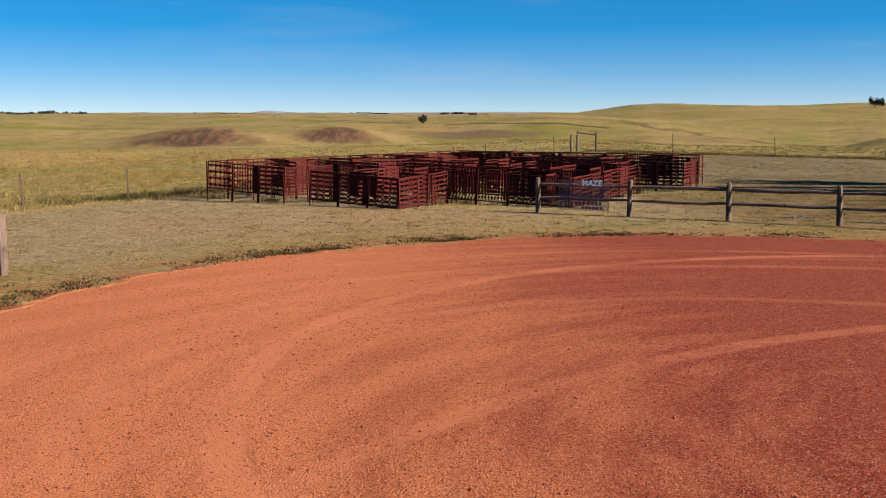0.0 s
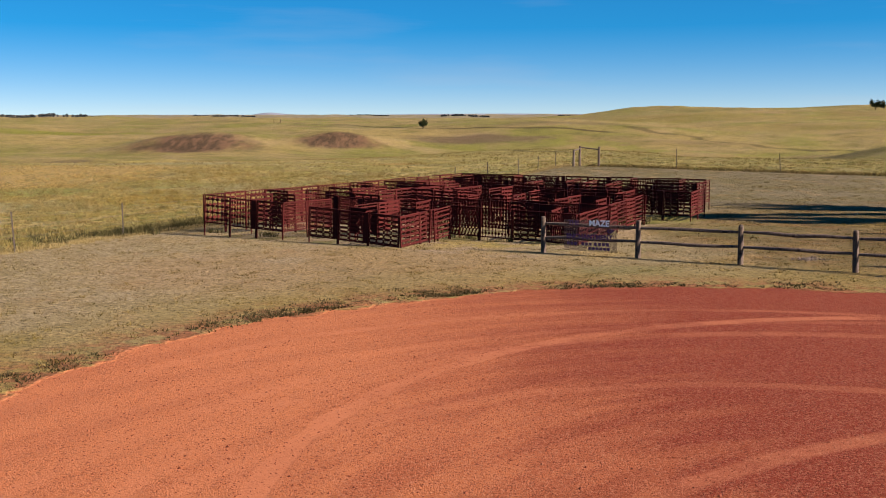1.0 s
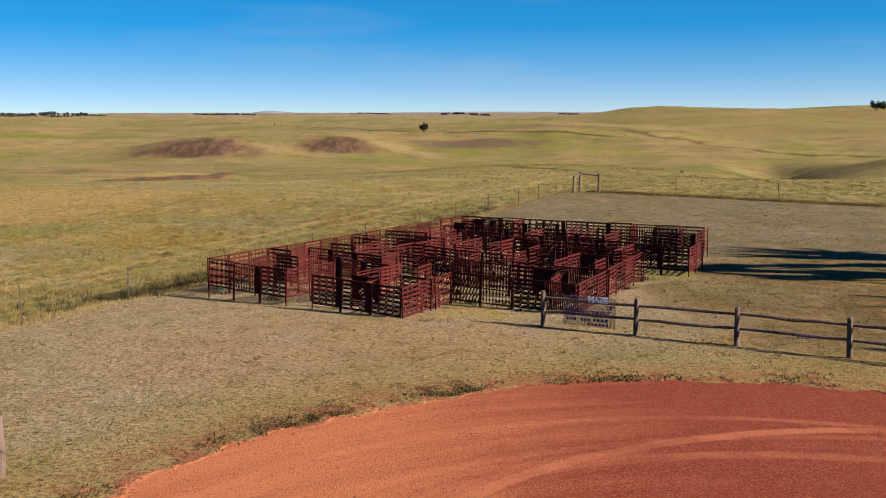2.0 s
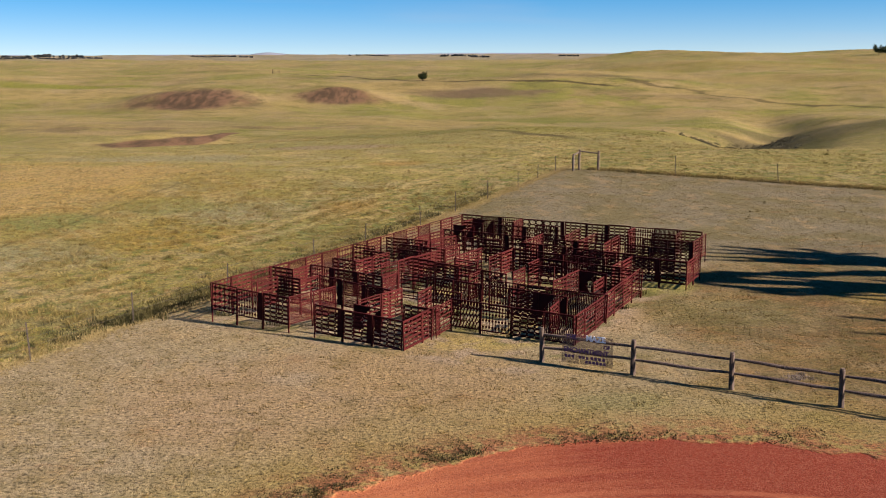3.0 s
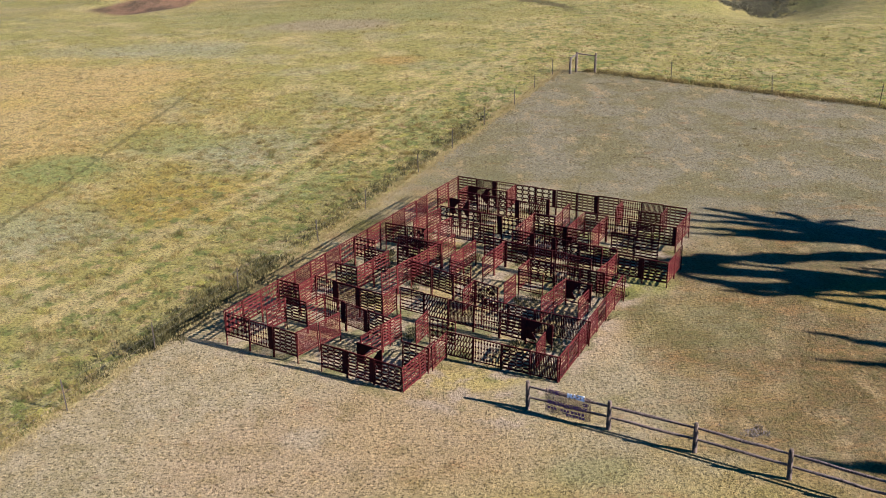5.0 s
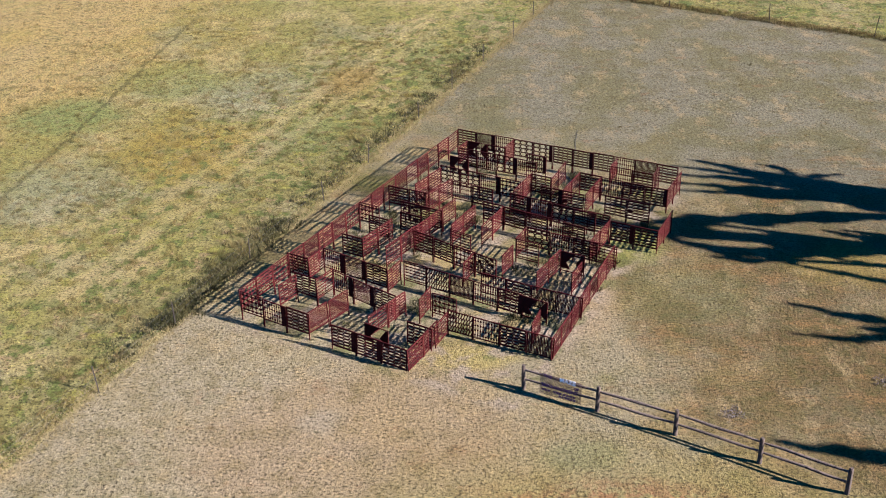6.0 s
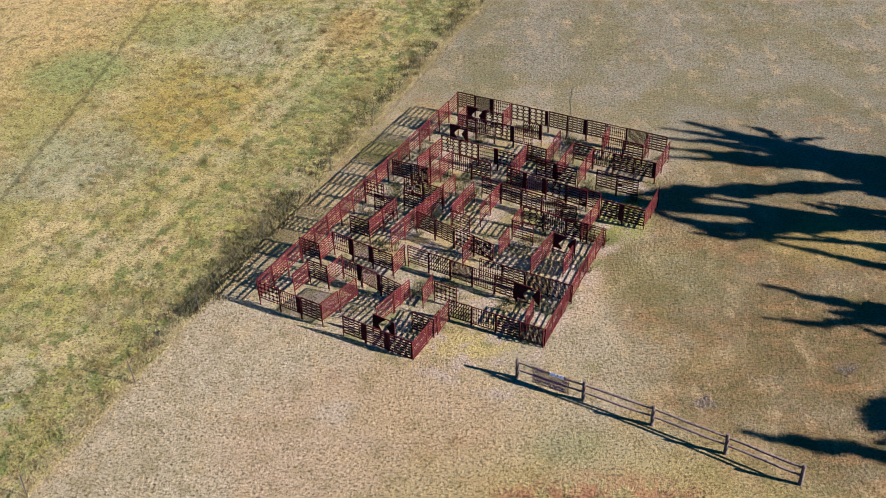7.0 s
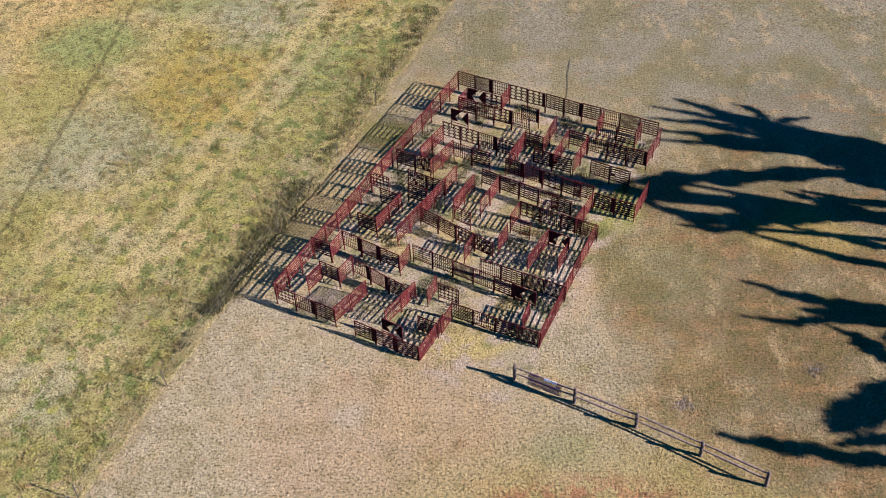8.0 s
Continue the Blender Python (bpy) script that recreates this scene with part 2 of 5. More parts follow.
        for cx, cy, rx, ry, tone, amount in ((-160, 410, 46, 26, (0.36, 0.39, 0.06), 0.85), (6, 374, 34, 12, (0.24, 0.165, 0.12), 0.8), (60, 420, 60, 20, (0.25, 0.20, 0.10), 0.6),
                                             (22, 290, 30, 26, (0.28, 0.32, 0.06), 0.7), (18, 150, 26, 22, (0.34, 0.36, 0.07), 0.6), (-70, 240, 30, 16, (0.52, 0.40, 0.22), 0.6), (-4.8, 95, 3.6, 3.2, (0.66, 0.45, 0.14), 0.9), (-6.5, 69, 2.6, 4.2, (0.62, 0.43, 0.14), 0.8), (-9, 147, 16, 14, (0.34, 0.35, 0.10), 0.8), (-14, 118, 9, 7, (0.56, 0.45, 0.30), 0.8),
                                             # first three darken the draw: brush, plus slope shade put into the colour
                                             (64, 168, 10, 22, (0.26, 0.23, 0.10), 0.75), (60, 205, 10, 14, (0.22, 0.18, 0.10), 0.8), (72, 232, 12, 10, (0.19, 0.16, 0.09), 0.7), (130, 560, 150, 60, (0.50, 0.39, 0.11), 0.5), (330, 640, 130, 110, (0.44, 0.29, 0.12), 0.6), (150, 430, 90, 40, (0.52, 0.40, 0.15), 0.5), (120, 760, 140, 60, (0.36, 0.37, 0.09), 0.5), (-500, 1100, 400, 160, (0.62, 0.48, 0.25), 0.5)):
            spot = m.ramp(m.math("ADD", m.round_at(cx, cy, rx, ry), m.math("MULTIPLY", m.math("SUBTRACT", m.noise(p, 0.05, 5, 0.65), 0.5), 1.5)), 0.4, 1.1, 1.0, 0.0)
            c = m.mix(m.math("MULTIPLY", spot, amount), c, tone)
        old = m.band(m.math("ADD", m.side((-23.7, 56.2), (0.995, -0.10)), m.wob), 0.0, 0.04, 0.22)
        return m.mix(m.math("MULTIPLY", old, m.ramp(m.y, 75, 95, 0.55, 0.0)), c, (0.13, 0.12, 0.045))

    def yard(self):
        m, p = self, self.p
        grey, warm, olive, rust = (0.49, 0.41, 0.255), (0.55, 0.42, 0.19), (0.29, 0.255, 0.08), (0.44, 0.26, 0.12)
        c = m.mix(m.ramp(m.patch, 0.42, 0.62), grey, warm)
        c = m.mix(m.noise(p, 0.13, 4, 0.6, 0.53, 0.68), c, olive)
        c = m.mix(m.math("MULTIPLY", m.noise(p, 0.27, 5, 0.65, 0.55, 0.68), 0.55), c, rust)
        left = m.math("MULTIPLY", m.ramp(m.math("ADD", m.round_at(-9.5, 29.5, 7.5, 11), m.math("MULTIPLY", m.wob_big, 1.0)), 0.6, 1.15, 1.0, 0.0), 0.8)
        c = m.mix(left, c, m.mix(m.ramp(m.clump, 0.4, 0.6), (0.58, 0.485, 0.32), (0.49, 0.41, 0.245)))
        # browner grass, its colour darkened further for the tree shade lying there
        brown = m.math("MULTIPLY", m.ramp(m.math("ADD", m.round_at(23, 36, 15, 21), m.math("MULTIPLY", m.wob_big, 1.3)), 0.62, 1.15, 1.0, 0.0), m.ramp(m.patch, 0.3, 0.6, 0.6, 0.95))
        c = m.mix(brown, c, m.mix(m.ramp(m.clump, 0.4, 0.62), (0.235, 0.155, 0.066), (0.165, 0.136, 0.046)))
        behind = m.math("MULTIPLY", m.ramp(m.math("ADD", m.y, m.math("ADD", m.math("MULTIPLY", m.x, 0.55), m.math("MULTIPLY", m.wob_big, 16.0))), 52, 66), 0.8)
        c = m.mix(behind, c, m.mix(m.ramp(m.patch, 0.4, 0.6), (0.305, 0.28, 0.20), (0.22, 0.212, 0.118)))
        pink = m.math("MULTIPLY", m.ramp(m.math("ADD", m.round_at(-2.5, 29, 7, 6), m.math("MULTIPLY", m.wob_big, 0.9)), 0.6, 1.1, 1.0, 0.0), 0.6)
        c = m.mix(pink, c, (0.57, 0.405, 0.24))
        near = m.ramp(m.math("ADD", m.round_at(*GRAVEL_C, *GRAVEL_R), m.math("MULTIPLY", m.wob_big, 0.5)), 1.02, 1.42, 1.0, 0.0)
        c = m.mix(m.math("MULTIPLY", near, m.ramp(m.patch_b, 0.36, 0.58, 0.55, 0.95)), c, (0.46, 0.37, 0.13))
        c = m.mix(m.math("MULTIPLY", m.noise(p, 0.75, 6, 0.7, 0.50, 0.64), 0.5), c, m.mix(0.8, c, (0.26, 0.205, 0.07)))
        c = m.mix(m.math("MULTIPLY", m.noise(m.scaled(p, (1.4, 0.8, 1)), 0.5, 6, 0.7, 0.52, 0.66), 0.5), c, (0.62, 0.46, 0.24))
        c = m.mix(m.math("MULTIPLY", m.noise(m.scaled(p, (0.8, 1.2, 1)), 0.62, 6, 0.7, 0.58, 0.68), 0.4), c, (0.42, 0.22, 0.10))
        mown_way = m.noise(m.scaled(p, (0.42, 1.1, 1)), 0.9, 5, 0.65, 0.50, 0.64)   # streaks left by the mower
        c = m.mix(m.math("MULTIPLY", m.math("MULTIPLY", brown, mown_way), 0.7), c, (0.40, 0.235, 0.095))
        for cx, cy, rx, ry, tone, amount in ((5.2, 28.6, 2.0, 1.0, (0.22, 0.26, 0.09), 0.35), (11.5, 39.5, 4.0, 3.0, (0.25, 0.27, 0.10), 0.3), (9.5, 44.5, 1.6, 2.2, (0.42, 0.42, 0.10), 0.7), (-4.3, 30.8, 1.2, 0.9, (0.62, 0.56, 0.44), 0.3),
                                             (19.5, 42, 3.5, 2.4, (0.52, 0.38, 0.10), 0.5), (6.6, 40, 1.6, 4.5, (0.66, 0.49, 0.30), 0.6), (1.6, 34.8, 2.6, 0.8, (0.60, 0.50, 0.16), 0.5)):
            spot = m.ramp(m.math("ADD", m.round_at(cx, cy, rx, ry), m.math("MULTIPLY", m.math("ADD", m.wob, m.wob_big), 1.0)), 0.45, 1.15, 1.0, 0.0)
            c = m.mix(m.math("MULTIPLY", spot, amount), c, tone)
        ca, sa = math.cos(MAZE_A), math.sin(MAZE_A)
        u, v = m.side(MAZE_O, (ca, sa)), m.side(MAZE_O, (-sa, ca))
        m.inside = m.math("MULTIPLY", m.math("MULTIPLY", m.ramp(u, -0.4, 0.3), m.ramp(u, 13.2, 14.2, 1.0, 0.0)), m.math("MULTIPLY", m.ramp(v, -1.2, -0.2), m.ramp(v, 20.2, 21.2, 1.0, 0.0)))
        worn = m.math("MULTIPLY", m.inside, m.noise(p, 0.75, 4, 0.55, 0.47, 0.60))
        c = m.mix(m.math("MULTIPLY", worn, 0.9), c, m.mix(m.fine, (0.66, 0.53, 0.40), (0.50, 0.39, 0.28)))
        aisle = m.math("MULTIPLY", m.band(m.math("ADD", m.math("ADD", u, m.math("MULTIPLY", v, 0.042)), m.math("MULTIPLY", m.wob, 0.5)), 12.75, 0.30, 0.18), m.math("MULTIPLY", m.ramp(v, 3.2, 3.6), m.ramp(v, 9.6, 10.4, 1.0, 0.0)))
        c = m.mix(m.math("MULTIPLY", aisle, 0.9), c, m.mix(m.fine, (0.74, 0.60, 0.46), (0.62, 0.49, 0.37)))  # trodden bare soil
        lush = m.math("MULTIPLY", m.inside, m.noise(m.scaled(p, (1, 1, 1)), 0.55, 3, 0.5, 0.55, 0.64))
        return m.mix(m.math("MULTIPLY", lush, 0.6), c, (0.20, 0.225, 0.06))

    def turf(self):
        """Prairie outside the fences, yard inside them."""
        m = self
        forbs = m.math("MULTIPLY", m.ramp(m.clump, 0.50, 0.64), m.ramp(m.patch, 0.3, 0.6, 0.35, 0.8))
        edge = m.math("ADD", m.side(FENCE_A, FENCE_N), m.math("MULTIPLY", m.wob, 0.7))
        back = m.math("ADD", m.side(BACK_A, BACK_N), m.math("MULTIPLY", m.wob, 0.9))
        mown = m.math("MULTIPLY", m.ramp(edge, -0.15, 0.2), m.ramp(back, -0.3, 0.3, 1.0, 0.0))
        m.mown = mown
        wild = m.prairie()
        wild = m.mix(forbs, wild, m.mix(0.75, wild, (0.13, 0.125, 0.04)))
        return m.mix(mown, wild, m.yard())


def ground_material():
    m = Turf("ground", 0.95)
    m.survey()
    p, x, y = m.p, m.x, m.y
    turf = m.turf()
    blades = m.noise(p, 24, 3, 0.7)
    turf = m.mix(m.ramp(m.fine, 0.44, 0.28, 0.0, 0.6), turf, m.mix(1.0, turf, (1.45, 1.42, 1.38), "MULTIPLY"))
    # dark flecks: small shadows of rough grass put into the turf colour
    turf = m.mix(m.math("MULTIPLY", m.ramp(m.fine, 0.515, 0.66, 0.0, 1.0), m.noise(p, 1.3, 4, 0.6, 0.15, 0.5)), turf, m.mix(0.8, turf, (0.07, 0.055, 0.028)))
    grain = m.noise(m.scaled(p, (1.0, 1.25, 1.0)), 7.0, 5, 0.7)
    turf = m.mix(m.ramp(grain, 0.54, 0.64, 0.0, 1.0), turf, m.mix(0.85, turf, (0.075, 0.06, 0.028)))
    turf = m.mix(m.ramp(grain, 0.47, 0.36, 0.0, 0.85), turf, m.mix(1.0, turf, (1.55, 1.50, 1.42), "MULTIPLY"))
    turf = m.mix(m.ramp(m.clump, 0.52, 0.70, 0.0, 0.4), turf, m.mix(0.6, turf, (0.12, 0.115, 0.04)))
    turf = m.mix(m.ramp(blades, 0.52, 0.68, 0.0, 0.5), turf, m.mix(1.0, turf, (1.4, 1.36, 1.32), "MULTIPLY"))

    # red crushed rock
    stone_v = m.split(m.voronoi(p, 46, "Color"))[0]
    stone_d = m.voronoi(p, 46)
    grit = m.noise(p, 88, 3, 0.8)
    lumps = m.noise(p, 17, 5, 0.75)
    spin = m.math("ARCTAN2", m.math("SUBTRACT", x, 7.0), m.math("SUBTRACT", y, 8.0))
    swirl = m.node("CombineXYZ")
    m.put(swirl.inputs[0], m.math("MULTIPLY", m.round_at(7.0, 8.0, 1, 1), 1.5)), m.put(swirl.inputs[1], m.math("MULTIPLY", spin, 2.2))
    dust = m.noise(swirl.outputs[0], 1.0, 6, 0.62)          # swept in arcs by turning wheels
    dusty = m.math("ADD", m.ramp(dust, 0.36, 0.66, 0.27, 0.65), m.ramp(m.math("ADD", x, m.math("MULTIPLY", m.wob_big, 6.0)), -2.5, 6.0, 0.52, -0.58), clamp=True)
    red = m.mix(dusty, (0.38, 0.068, 0.037), (0.92, 0.325, 0.145))
    red = m.mix(m.ramp(stone_v, 0.55, 0.95, 0.0, 0.75), red, m.mix(0.55, red, (0.88, 0.42, 0.27)))
    red = m.mix(m.ramp(stone_v, 0.20, 0.06, 0.0, 0.7), red, m.mix(0.7, red, (0.10, 0.022, 0.016)))
    red = m.mix(m.ramp(lumps, 0.54, 0.70, 0.0, 0.32), red, m.mix(0.55, red, (0.20, 0.04, 0.026)))
    red = m.mix(m.ramp(grit, 0.55, 0.66, 0.0, 0.6), red, m.mix(0.55, red, (0.17, 0.038, 0.026)))
    tracks = 0.0
    rag = m.math("MULTIPLY", m.wob, 0.22)
    worn_by = m.noise(p, 0.33, 6, 0.7, 0.38, 0.60)
    for cx, cy, r, half, amount in ((-6.49, 10.14, 5.06, 0.08, 0.4), (9.14, 10.86, 10.62, 0.12, 0.85), (12.27, -0.01, 14.76, 0.11, 0.62), (6.48, 10.53, 9.36, 0.12, 0.5), (6.5, 9.0, 10.8, 0.10, 0.45),
                                    (5.5, 11.0, 11.4, 0.08, 0.5), (7.5, 8.0, 13.0, 0.08, 0.35), (4.6, 8.6, 7.4, 0.10, 0.4)):
        ring = m.math("MULTIPLY", m.band(m.math("ADD", m.round_at(cx, cy, 1, 1), rag), r, half, 0.13), amount)
        tracks = ring if tracks == 0.0 else m.math("MAXIMUM", tracks, ring)
    tracks = m.math("MULTIPLY", tracks, m.ramp(worn_by, 0.0, 1.0, 0.45, 1.0))
    tread = m.math("SINE", m.math("MULTIPLY", m.math("ADD", m.math("ADD", x, m.math("MULTIPLY", y, 1.6)), m.math("MULTIPLY", m.wob, 0.12)), 62.0))
    red = m.mix(m.math("MULTIPLY", tracks, 0.72), red, m.mix(m.ramp(grit, 0.4, 0.65, 0.0, 0.5), (0.88, 0.34, 0.18), (0.60, 0.18, 0.10)))
    ell = m.math("ADD", m.round_at(*GRAVEL_C, *GRAVEL_R), m.math("MULTIPLY", m.wob, 0.13))
    ell = m.math("ADD", ell, m.math("MULTIPLY", m.wob_big, 0.06))
    lot = m.ramp(ell, 0.990, 1.006, 1.0, 0.0)
    drive = m.math("MULTIPLY", m.ramp(y, 10, 11, 1.0, 0.0), m.math("MULTIPLY", m.ramp(x, -1.5, -1, 0.0, 1.0), m.ramp(x, 13, 13.5, 1.0, 0.0)))
    lot = m.math("MAXIMUM", lot, drive)
    spill = m.math("MULTIPLY", m.ramp(ell, 1.0, 1.17, 1.0, 0.0), m.noise(p, 1.5, 7, 0.75, 0.42, 0.54))
    turf = m.mix(m.math("MULTIPLY", spill, 0.85), turf, m.mix(m.ramp(m.fine, 0.4, 0.6), (0.62, 0.22, 0.12), (0.30, 0.115, 0.065)))

    # bare earth where the land is steep
    up = m.split(m.node("NewGeometry").outputs["Normal"])[2]
    steep = m.math("ADD", up, m.math("MULTIPLY", m.math("SUBTRACT", m.noise(p, 0.09, 5, 0.6), 0.5), 0.03))
    bare = m.math("MULTIPLY", m.ramp(steep, 0.93, 0.95, 1.0, 0.0), m.ramp(y, 250, 300))
    rag_far = m.math("MULTIPLY", m.math("SUBTRACT", m.noise(m.scaled(p, (1, 0.5, 1)), 0.07, 5, 0.65), 0.5), 1.6)
    for cx, cy, rx, ry in ((-84, 331, 25, 21), (-38, 348, 17, 11)):
        spot = m.ramp(m.math("ADD", m.round_at(cx, cy, rx, ry), rag_far), 0.45, 1.12, 1.0, 0.0)
        bare = m.math("MAXIMUM", bare, spot)
    along_bank, over_bank = m.side((-42, 160), (0.255, 0.967)), m.side((-42, 160), (-0.967, 0.255))
    thick = m.ramp(along_bank, -18, 16, 3.6, 0.9)
    over_bank = m.math("DIVIDE", m.math("ABSOLUTE", m.math("ADD", over_bank, m.math("MULTIPLY", rag_far, 0.6))), thick)
    bank = m.math("MULTIPLY", m.ramp(m.math("ABSOLUTE", along_bank), 17, 21, 1.0, 0.0), m.ramp(over_bank, 0.8, 1.2, 1.0, 0.0))
    bare = m.math("MAXIMUM", bare, bank)
    turf = m.mix(m.math("MULTIPLY", bare, 0.92), turf, m.mix(m.noise(m.scaled(p, (1.6, 0.5, 1)), 0.22, 6, 0.7, 0.42, 0.58), (0.11, 0.07, 0.05), (0.28, 0.16, 0.105)))

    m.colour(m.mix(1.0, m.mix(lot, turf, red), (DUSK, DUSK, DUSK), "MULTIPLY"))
    loose = m.ramp(tracks, 0.1, 0.7, 1.0, 0.35)
    rock_h = m.math("MULTIPLY", loose, m.math("ADD", m.math("MULTIPLY", stone_d, -0.55), m.math("ADD", m.math("MULTIPLY", grit, 0.45), m.math("MULTIPLY", lumps, 0.8))))
    rock_h = m.math("ADD", rock_h, m.math("MULTIPLY", m.math("MULTIPLY", m.math("MULTIPLY", tracks, m.noise(p, 0.7, 3, 0.5, 0.5, 0.6)), tread), 0.12))
    grass_h = m.math("ADD", m.math("MULTIPLY", m.fine, 0.9), m.math("ADD", m.math("MULTIPLY", blades, 0.3), m.math("MULTIPLY", m.clump, 0.8)))
    height = m.node("Mix")
    m.put(height.inputs[0], lot), m.put(height.inputs[2], m.math("MULTIPLY", grass_h, m.ramp(m.mown, 0.0, 1.0, 5.0, 1.9))), m.put(height.inputs[3], m.math("MULTIPLY", rock_h, 0.55))
    m.bump(height.outputs[0], 0.9, 0.045)
    return m.mat


def turf_blade_material(name, tip, share, depth, gloom=0.75):
    """Blades that carry the colour of the turf they stand in."""
    m = Turf(name, 0.8)
    m.survey()
    r = m.node("NewGeometry").outputs["Random Per Island"]
    c = m.mix(1.0, m.turf(), depth, "MULTIPLY")
    c = m.mix(m.ramp(r, 0.0, 0.75, 0.25 * share, share), c, tip)
    # blade tones vary at random; dark blotches put shade between clumps into the colour
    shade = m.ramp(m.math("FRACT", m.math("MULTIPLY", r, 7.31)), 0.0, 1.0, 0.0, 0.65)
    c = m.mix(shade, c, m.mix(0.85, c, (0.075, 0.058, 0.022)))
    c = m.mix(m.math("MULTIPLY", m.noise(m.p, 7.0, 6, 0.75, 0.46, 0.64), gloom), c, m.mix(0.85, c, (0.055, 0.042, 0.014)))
    c = m.mix(m.math("MULTIPLY", m.noise(m.p, 1.1, 5, 0.65, 0.52, 0.64), 0.4), c, (0.36, 0.20, 0.07))
    m.colour(m.mix(1.0, c, (DUSK, DUSK, DUSK), "MULTIPLY"))
    return m.mat


def paint_material():
    """Oxide-red paint on cut steel, chalky, with rust."""
    m = Nodes("oxide_red_paint", 0.75)
    p = m.place()
    r = m.node("ObjectInfo").outputs["Random"]
    base = m.mix(r, (0.02, 0.00281, 0.00311), (0.0414, 0.00666, 0.00681))
    base = m.mix(m.noise(p, 3.0, 5, 0.65, 0.48, 0.7), base, (0.034, 0.0074, 0.00592))
    base = m.mix(m.noise(p, 22, 4, 0.7, 0.58, 0.72), base, (0.0333, 0.00888, 0.00592))
    m.bsdf.inputs["Specular IOR Level"].default_value = 0.05
    m.colour(base)
    m.bump(m.noise(p, 60, 3), 0.25, 0.003)
    return m.mat


def wood_material(name, a, b):
    m = Nodes(name, 0.85)
    o = m.local()
    p = m.place()
    grain = m.noise(m.scaled(o, (14, 14, 1.2)), 3.0, 5, 0.65)
    c = m.mix(m.ramp(grain, 0.3, 0.7), a, b)
    c = m.mix(m.noise(p, 5, 4, 0.6, 0.55, 0.7), c, tuple(0.45 * k for k in a))
    m.colour(c)
    m.bump(grain, 0.5, 0.01)
    return m.mat


def plain(name, a, b, scale=6.0, rough=0.7, metal=0.0):
    m = Nodes(name, rough, metal)
    p = m.place()
    m.colour(m.mix(m.noise(p, scale, 5, 0.65, 0.35, 0.65), a, b))
    m.bump(m.noise(p, scale * 8, 3), 0.2, 0.004)
    return m.mat


def blade_material(name, *tones):
    """Grass or leaves: every blade a tone of its own."""
    m = Nodes(name, 0.8)
    m.bsdf.inputs["Specular IOR Level"].default_value = 0.1
    geo = m.node("NewGeometry")
    r = geo.outputs["Random Per Island"]
    p = geo.outputs["Position"]
    ramp = m.node("ValToRGB")
    ramp.color_ramp.interpolation = "LINEAR"
    while len(ramp.color_ramp.elements) < len(tones):
        ramp.color_ramp.elements.new(0.5)
    for k, (e, tone) in enumerate(zip(ramp.color_ramp.elements, tones)):
        e.position, e.color = k / (len(tones) - 1), (*(DUSK * q for q in tone), 1)
    m.put(ramp.inputs[0], m.math("ADD", m.math("MULTIPLY", r, 0.55), m.ramp(m.noise(p, 0.25, 4, 0.6), 0.36, 0.64, 0.0, 0.45)))
    m.colour(ramp.outputs[0])
    return m.mat


GROUND = ground_material()
PAINT = paint_material()
POST_WOOD = wood_material("weathered_post_wood", (0.0222, 0.0148, 0.0126), (0.0814, 0.0592, 0.0488))
RAIL_WOOD = wood_material("weathered_rail_wood", (0.0333, 0.0222, 0.02), (0.126, 0.0925, 0.0777))
GREY_WOOD = wood_material("grey_wood", (0.0333, 0.0252, 0.0222), (0.0814, 0.0666, 0.0577))
STEEL = plain("dark_steel", (0.0163, 0.0178, 0.0155), (0.0407, 0.0266, 0.0222), 14, 0.6, 0.3)
WIRE = plain("galvanised_wire", (0.0518, 0.0518, 0.0518), (0.0814, 0.0777, 0.074), 30, 0.5, 0.8)
MESH_PAINT = plain("sign_mesh_paint", (0.0629, 0.037, 0.037), (0.0888, 0.054, 0.0518), 9, 0.7)
PURPLE = plain("purple_paint", (0.055, 0.022, 0.085), (0.075, 0.035, 0.11), 20, 0.6)
WHITE = plain("white_paint", (0.74, 0.77, 0.85), (0.82, 0.83, 0.88), 20, 0.6)
CABLE = plain("black_rubber", (0.0148, 0.0148, 0.0148), (0.0296, 0.0259, 0.0222), 20, 0.7)
BARK = wood_material("bark", (0.0518, 0.037, 0.0259), (0.118, 0.0888, 0.0666))
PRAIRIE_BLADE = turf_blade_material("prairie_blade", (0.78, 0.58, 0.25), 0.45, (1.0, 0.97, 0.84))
STRAW_BLADE = blade_material("straw_blade", (0.66, 0.52, 0.27), (0.58, 0.45, 0.21), (0.44, 0.36, 0.14))
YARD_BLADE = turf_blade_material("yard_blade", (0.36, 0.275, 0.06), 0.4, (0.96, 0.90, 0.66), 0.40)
WEED_BLADE = blade_material("weed_blade", (0.045, 0.046, 0.018), (0.11, 0.105, 0.036), (0.25, 0.205, 0.08))
FORB = blade_material("forb_leaf", (0.15, 0.14, 0.045), (0.34, 0.31, 0.11), (0.48, 0.42, 0.20), (0.60, 0.50, 0.27))
DRY_BLADE = blade_material("dry_blade", (0.16, 0.11, 0.10), (0.42, 0.35, 0.33), (0.55, 0.48, 0.46))
RIM_BLADE = blade_material("rim_blade", (0.045, 0.045, 0.016), (0.09, 0.075, 0.026), (0.17, 0.11, 0.045))
LEAF = blade_material("leaf", (0.03, 0.055, 0.018), (0.05, 0.08, 0.025), (0.085, 0.11, 0.035))
SAGE_LEAF = blade_material("sage_leaf", (0.12, 0.12, 0.07), (0.18, 0.17, 0.11), (0.25, 0.23, 0.15))
ROCK = blade_material("red_rock", (0.16, 0.035, 0.022), (0.40, 0.10, 0.055), (0.50, 0.15, 0.08), (0.70, 0.30, 0.19))
